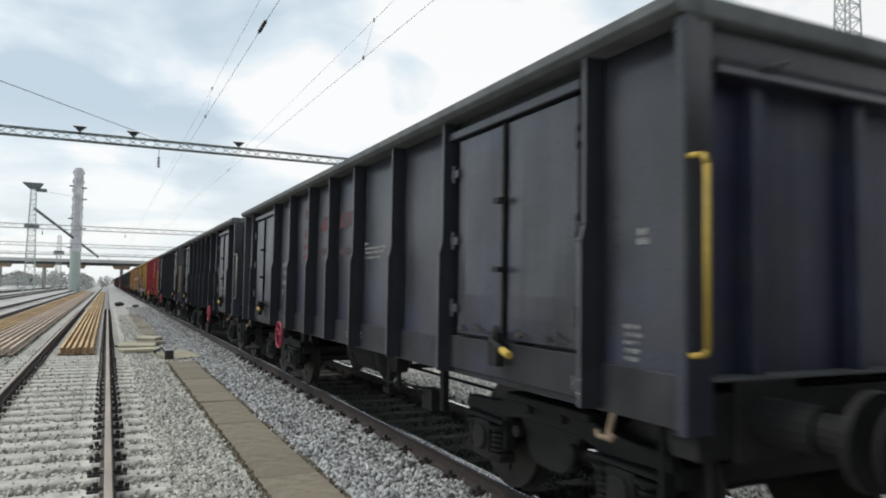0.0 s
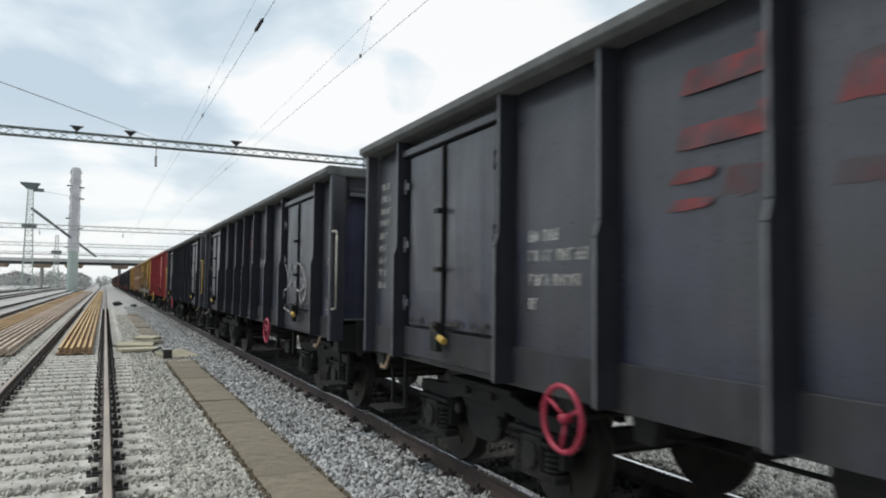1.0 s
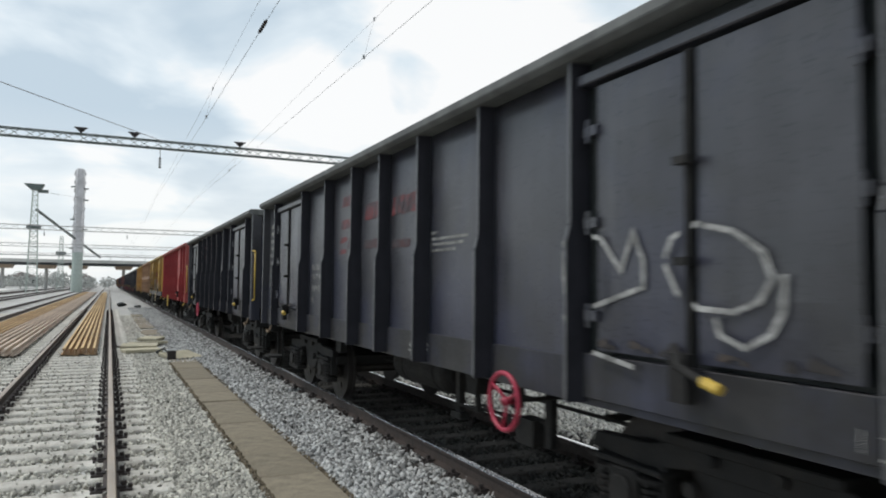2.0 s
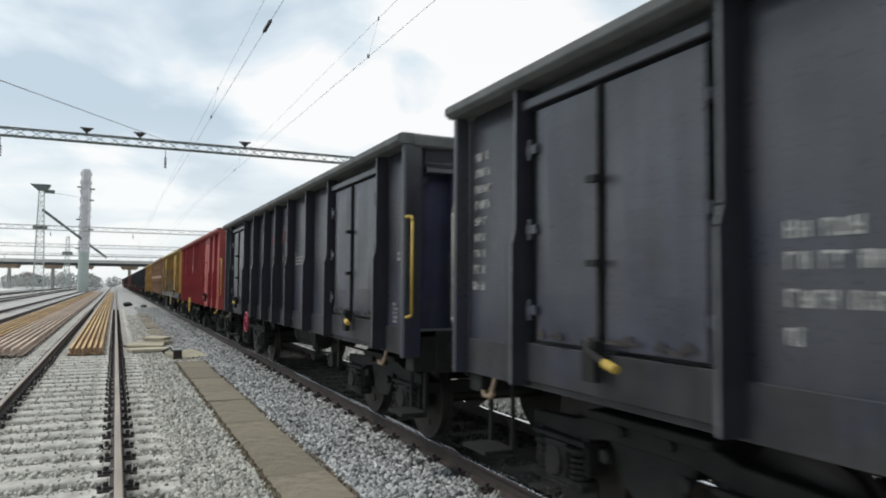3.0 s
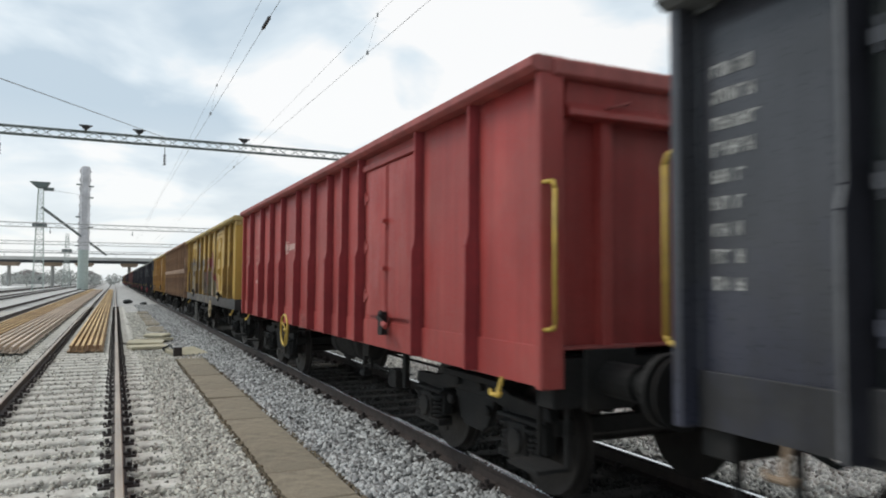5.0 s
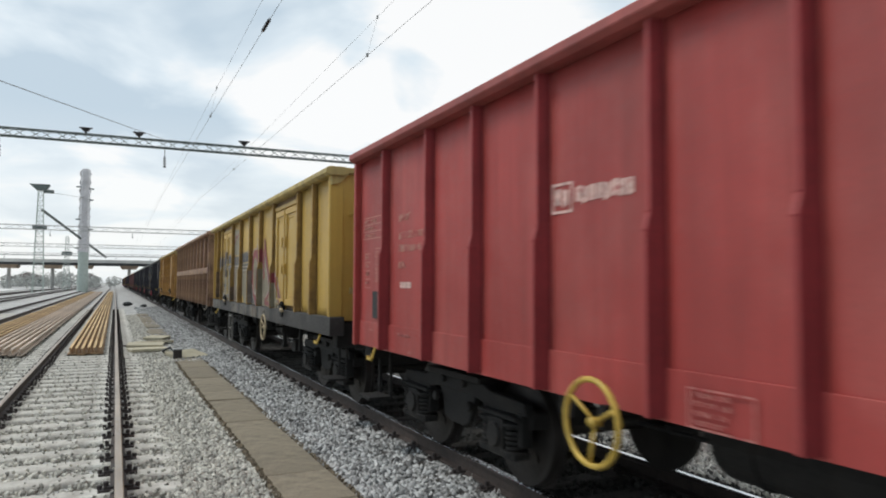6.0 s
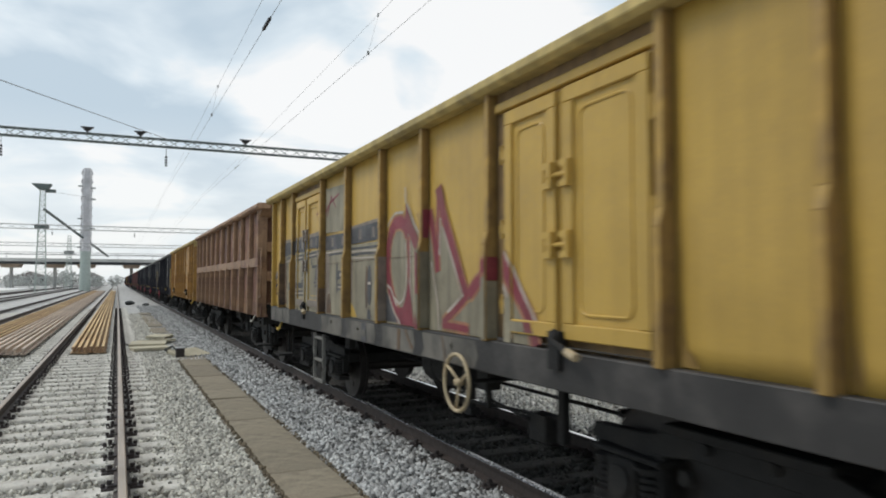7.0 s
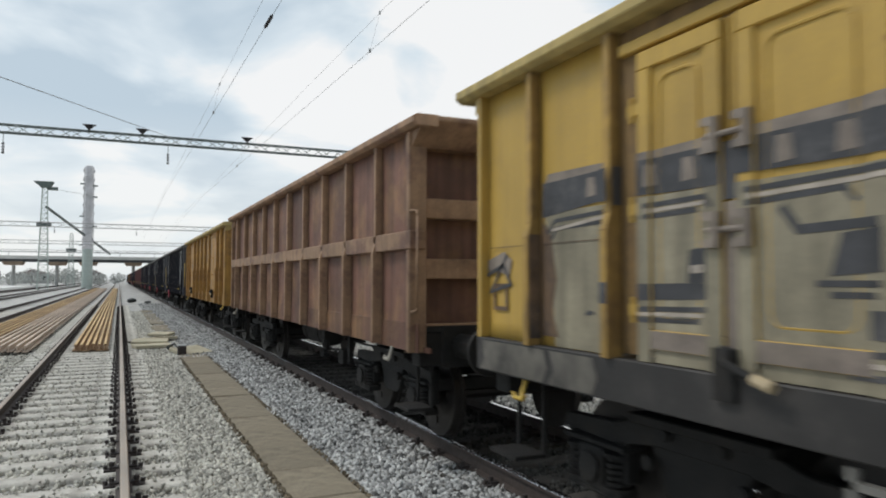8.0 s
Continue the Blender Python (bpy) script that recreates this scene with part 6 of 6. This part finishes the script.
gantry(34.0, -26.0, 12.0, 8.13, 0.33, "grey-green lattice gantry spanning the tracks", 76, 0.028, (-1.32, 0.8, 5.36), ((-4.5, 0.9), (1.88, 0.9)))
gantry(80.0, -30.0, 12.0, 7.3, 0.42, "far lattice gantry across the yard", 40, 0.03, (), ((1.5, 0.6), (-6, 0.6)))
gantry(115.0, -36.0, 12.0, 7.15, 0.45, "far lattice gantry across the yard", 36, 0.035)
gantry(165.0, -46.0, 12.0, 7.6, 0.5, "far lattice gantry across the yard", 30, 0.04)


def wire(name, pts, r, label):
    bm = nb()
    tube(bm, pts, r, 6)
    return tagged(part(name, bm, M["wire"], None, smooth=True), label, "overhead wire", "overhead wires")


def catenary(x, z, zm, y0, y1, drops, lean):
    def zig(q):   # the contact wire zigzags from gantry to gantry
        return lean * (q if q <= 34 else 0 if q in (80, 165) else 34)

    c = thing("catenary", pose(x, 0, z), "copper contact wire hung from its messenger wire by droppers", "overhead wire", "overhead wires")
    bm = nb()
    tube(bm, [(zig(q), q, 0) for q in [y0, 34, 80, 115, 165, y1]], 0.0038, 6)
    part("contact_wire", bm, M["wire"], c)
    bm = nb()
    cyl(bm, (0, y0, zm - z), (0, y1, zm - z), 0.0026, 6)
    part("messenger_wire", bm, M["wire"], c)
    for y in drops:
        bm = nb()
        cyl(bm, (zig(y), y, 0), (0, y, zm - z), 0.002, 5)
        cyl(bm, (zig(y), y, -0.02), (zig(y), y, 0.04), 0.022, 8)
        cyl(bm, (0, y, zm - z - 0.03), (0, y, zm - z + 0.03), 0.016, 8)
        part("dropper", bm, M["wire"], c)


catenary(4.0, 5.80, 6.50, -20, 230, (11.38, 25), -0.0155)
catenary(2.06, 5.80, 6.50, -20, 230, (17.2,), -0.0075)
wire("span_wire", [(-9.0, 8.0, 6.2), (2.0, 33.9, 8.28)], 0.014, "dark wire slanting down to the gantry")
wire("span_wire", [(-12.1, 140.0, 17.7), (-6.0, 160.0, 19.0)], 0.03, "thin far wire from the lighting mast to the tower")
bm = nb()
cyl(bm, (1.98, 10.4, 5.80), (1.975, 11.0, 5.80), 0.014, 10)
for k in range(5):
    cyl(bm, (1.978, 10.48 + 0.1 * k, 5.80), (1.978, 10.52 + 0.1 * k, 5.80), 0.028, 10)
tagged(part("line_insulator", bm, M["insulator"], None), "dark section insulator in the contact wire", "insulator")

# ================= far masts, bridge, distance =================
def lighting_mast(x, y, h, label, wb, plat, head=True):
    t = thing("lighting_mast", pose(x, y, 0), label, "lighting mast", "lighting masts")
    bm = nb()
    tapered_mast(bm, 0, 0, -0.1, h, wb, wb * 0.45, 20, 0.065)
    part("lattice", bm, M["mast_green"], t)
    for z in plat:
        bm = nb()
        box(bm, -1.05, 1.05, -1.05, 1.05, z - 0.35, z + 0.35)
        part("platform", bm, M["gantry"], t)
    if not head:
        return t
    bm = nb()
    prism(bm, [(-1.7, h + 1.0), (1.4, h + 1.0), (0.8, h), (-0.6, h)], 1, -0.9, 0.9)
    box(bm, 0.4, 2.0, -0.5, 0.5, h - 0.4, h + 0.1)
    part("floodlight_head", bm, M["gantry"], t, "dark floodlight cluster")
    return t


lighting_mast(-12.1, 140, 17.8, "pale green lattice lighting mast with floodlights", 1.7, (11.4,))
lighting_mast(-10.6, 190, 12.8, "far pale lattice mast", 1.4, (8.8,), False)

t = thing("lattice_tower", pose(-6.0, 160, 0), "tall pale steel tower wound with bracing", "tower")
bm = nb()
cyl(bm, (0, 0, -0.1), (0, 0, 8.0), 1.05, 20, 0.95)
part("base_column", bm, M["mast_green"], t, "pale green column")
bm = nb()
cyl(bm, (0, 0, 8.0), (0, 0, 24.9), 0.82, 16, 0.68)
part("core", bm, M["tower"], t)
bm = nb()
for z in range(36):
    a0, a1 = z * 0.8, z * 0.8 + 0.8
    for k in (0, math.pi):
        cyl(bm, (1.06 * math.cos(a0 + k), 1.06 * math.sin(a0 + k), 8 + z * 0.45), (1.06 * math.cos(a1 + k), 1.06 * math.sin(a1 + k), 8.45 + z * 0.45), 0.11, 6)
for k in range(6):
    a = k * math.pi / 3
    cyl(bm, (0.95 * math.cos(a), 0.95 * math.sin(a), 7.9), (0.8 * math.cos(a), 0.8 * math.sin(a), 24.7), 0.09, 6)
part("bracing", bm, M["tower"], t)
for z, sx in ((21.2, -1), (20.9, 1), (18.6, 1), (14.6, -1), (12.6, 1), (8.8, -1)):
    bm = nb()
    box(bm, min(0, sx * 1.6), max(0, sx * 1.6), -0.2, 0.2, z - 0.12, z + 0.12)
    part("bracket", bm, M["gantry"], t)
bm = nb()
cyl(bm, (-11.8, 140, 14.4), (-2.1, 176, 7.6), 0.24, 8)
tagged(part("stay_cable", bm, M["gantry"], None), "dark straight stay running from the mast down to the bridge", "stay")

b = thing("road_bridge", pose(0, 200, 0), "pale concrete road bridge with a dark girder over the tracks", "bridge", "", "structure")
bm = nb()
box(bm, -160, 120, -5, 5, 6.7, 7.5)
part("deck", bm, M["bridge"], b, bevel=0.05)
bm = nb()
box(bm, -160, 120, -4.6, 4.6, 6.15, 6.7)
part("girder", bm, M["bridge_dark"], b)
for k in range(-20, 16):
    bm = nb()
    box(bm, k * 8 - 0.06, k * 8 + 0.06, -4.9, -4.8, 7.5, 8.5)
    part("railing_post", bm, M["galv"], b)
bm = nb()
box(bm, -160, 120, -4.9, -4.82, 8.42, 8.55)
part("handrail", bm, M["galv"], b)
for x in (-60, -40, -23.5, -14.2, -7.2, 3.2, 22, 45, 70):
    bm = nb()
    cyl(bm, (x, 0, -0.1), (x, 0, 5.3), 0.4, 14)
    part("pier", bm, M["bridge"], b)
    bm = nb()
    prism(bm, [(x - 2.2, 6.15), (x + 2.2, 6.15), (x + 1.7, 5.3), (x - 1.7, 5.3)], 1, -3.5, 3.5)
    part("pier_cap", bm, M["cap"], b, "tan pier head")

bm = nb()
tapered_mast(bm, 0, 0, -0.1, 38, 2.8, 1.3, 26, 0.09)
tagged(part("radio_mast", bm, M["galv"], None, at=pose(66, 45.5, 0)), "grey lattice mast beyond the train", "mast")


def crowd_tree(x, y, h, seed):
    rnd = random.Random(seed)
    t = thing("tree", pose(x, y, 0), "hazy grey-green far tree", "tree", "far trees")
    bm = nb()
    cyl(bm, (0, 0, -0.1), (0, 0, h * 0.6), h * 0.035, 7, h * 0.015)
    for k in range(4):
        a = k * 1.6 + seed
        cyl(bm, (0, 0, h * 0.35), (h * 0.22 * math.cos(a), h * 0.22 * math.sin(a), h * 0.7), h * 0.015, 5, h * 0.006)
    part("trunk", bm, M["foliage"], t)
    bm = nb()
    for k in range(190):
        r = rnd.random() ** 0.5
        a, e = rnd.uniform(0, 6.28), rnd.uniform(-0.9, 1)
        c = Vector((math.cos(a) * r * h * 0.55, math.sin(a) * r * h * 0.55, h * 0.48 + e * h * 0.46 * math.sqrt(max(0, 1 - r * r * 0.8))))
        s = h * rnd.uniform(0.05, 0.10)
        vs = [bm.verts.new(c + Vector((rnd.uniform(-s, s), rnd.uniform(-s, s), rnd.uniform(-s, s)))) for _ in range(4)]
        for f in ((0, 1, 2), (0, 2, 3), (0, 3, 1), (1, 3, 2)):
            bm.faces.new([vs[i] for i in f])
    part("crown", bm, M["foliage"], t)


rnd = random.Random(5)
for k in range(34):
    crowd_tree(-82 + k * 2.5 + rnd.uniform(-1, 1), rnd.uniform(225, 300), rnd.uniform(3.4, 6.0), k * 1.3)


def house(x, y, wdt, h):
    t = thing("house", pose(x, y, 0), "pale hazy house with a grey roof far behind the bridge", "house", "far houses")
    bm = nb()
    box(bm, -wdt / 2, wdt / 2, 0, 10, -0.1, h)
    part("wall", bm, M["haze_wall"], t)
    bm = nb()
    prism(bm, [(-wdt / 2 - 0.4, h), (wdt / 2 + 0.4, h), (0, h + 2.2)], 1, -0.4, 10.4)
    part("roof", bm, M["haze_roof"], t)
    for k in range(3):
        bm = nb()
        xx = -wdt / 3 + k * wdt / 3
        box(bm, xx - 0.5, xx + 0.5, -0.05, 0.1, h * 0.4, h * 0.4 + 1.4)
        part("window", bm, M["rubber"], t)


for x, y, wd, h in ((-78, 330, 14, 4), (-52, 345, 11, 5), (-34, 350, 13, 4), (-11, 360, 9, 4)):
    house(x, y, wd, h)

p = thing("platform_1", pose(-24, 90, 0), "low pale paved platform", "platform", "", "structure")
bm = nb()
box(bm, -5.5, 5.5, -45, 110, -0.1, 0.32)
part("paving", bm, M["platform"], p, bevel=0.03)


# ================= movement =================
def travelled(t):
    """Metres the train has rolled after t seconds: 7.65 m/s, rising to 8.05 m/s at four seconds."""
    return 7.65 * t + 0.05 * t * t if t <= 4 else 31.4 + 8.05 * (t - 4)


def motions():
    times = [k * 0.5 for k in range(17)]
    for w, y0 in train:
        walk(w, [(t, pose(AXIS, y0 - travelled(t), RAIL)) for t in times])
    for w, y0 in train:
        if y0 > 120:
            continue
        for b_ in [c for c in w.children if c.name.startswith("bogie")]:
            for ws in [c for c in b_.children if c.name.startswith("wheelset")]:
                y = ws.matrix_basis.translation.y
                rows = []
                for k in range(121):
                    t = k / 15
                    rows.append((t, pose(0, y, 0.46, math.degrees(travelled(t) / 0.455) % 360)))
                walk(ws, rows)


motions()
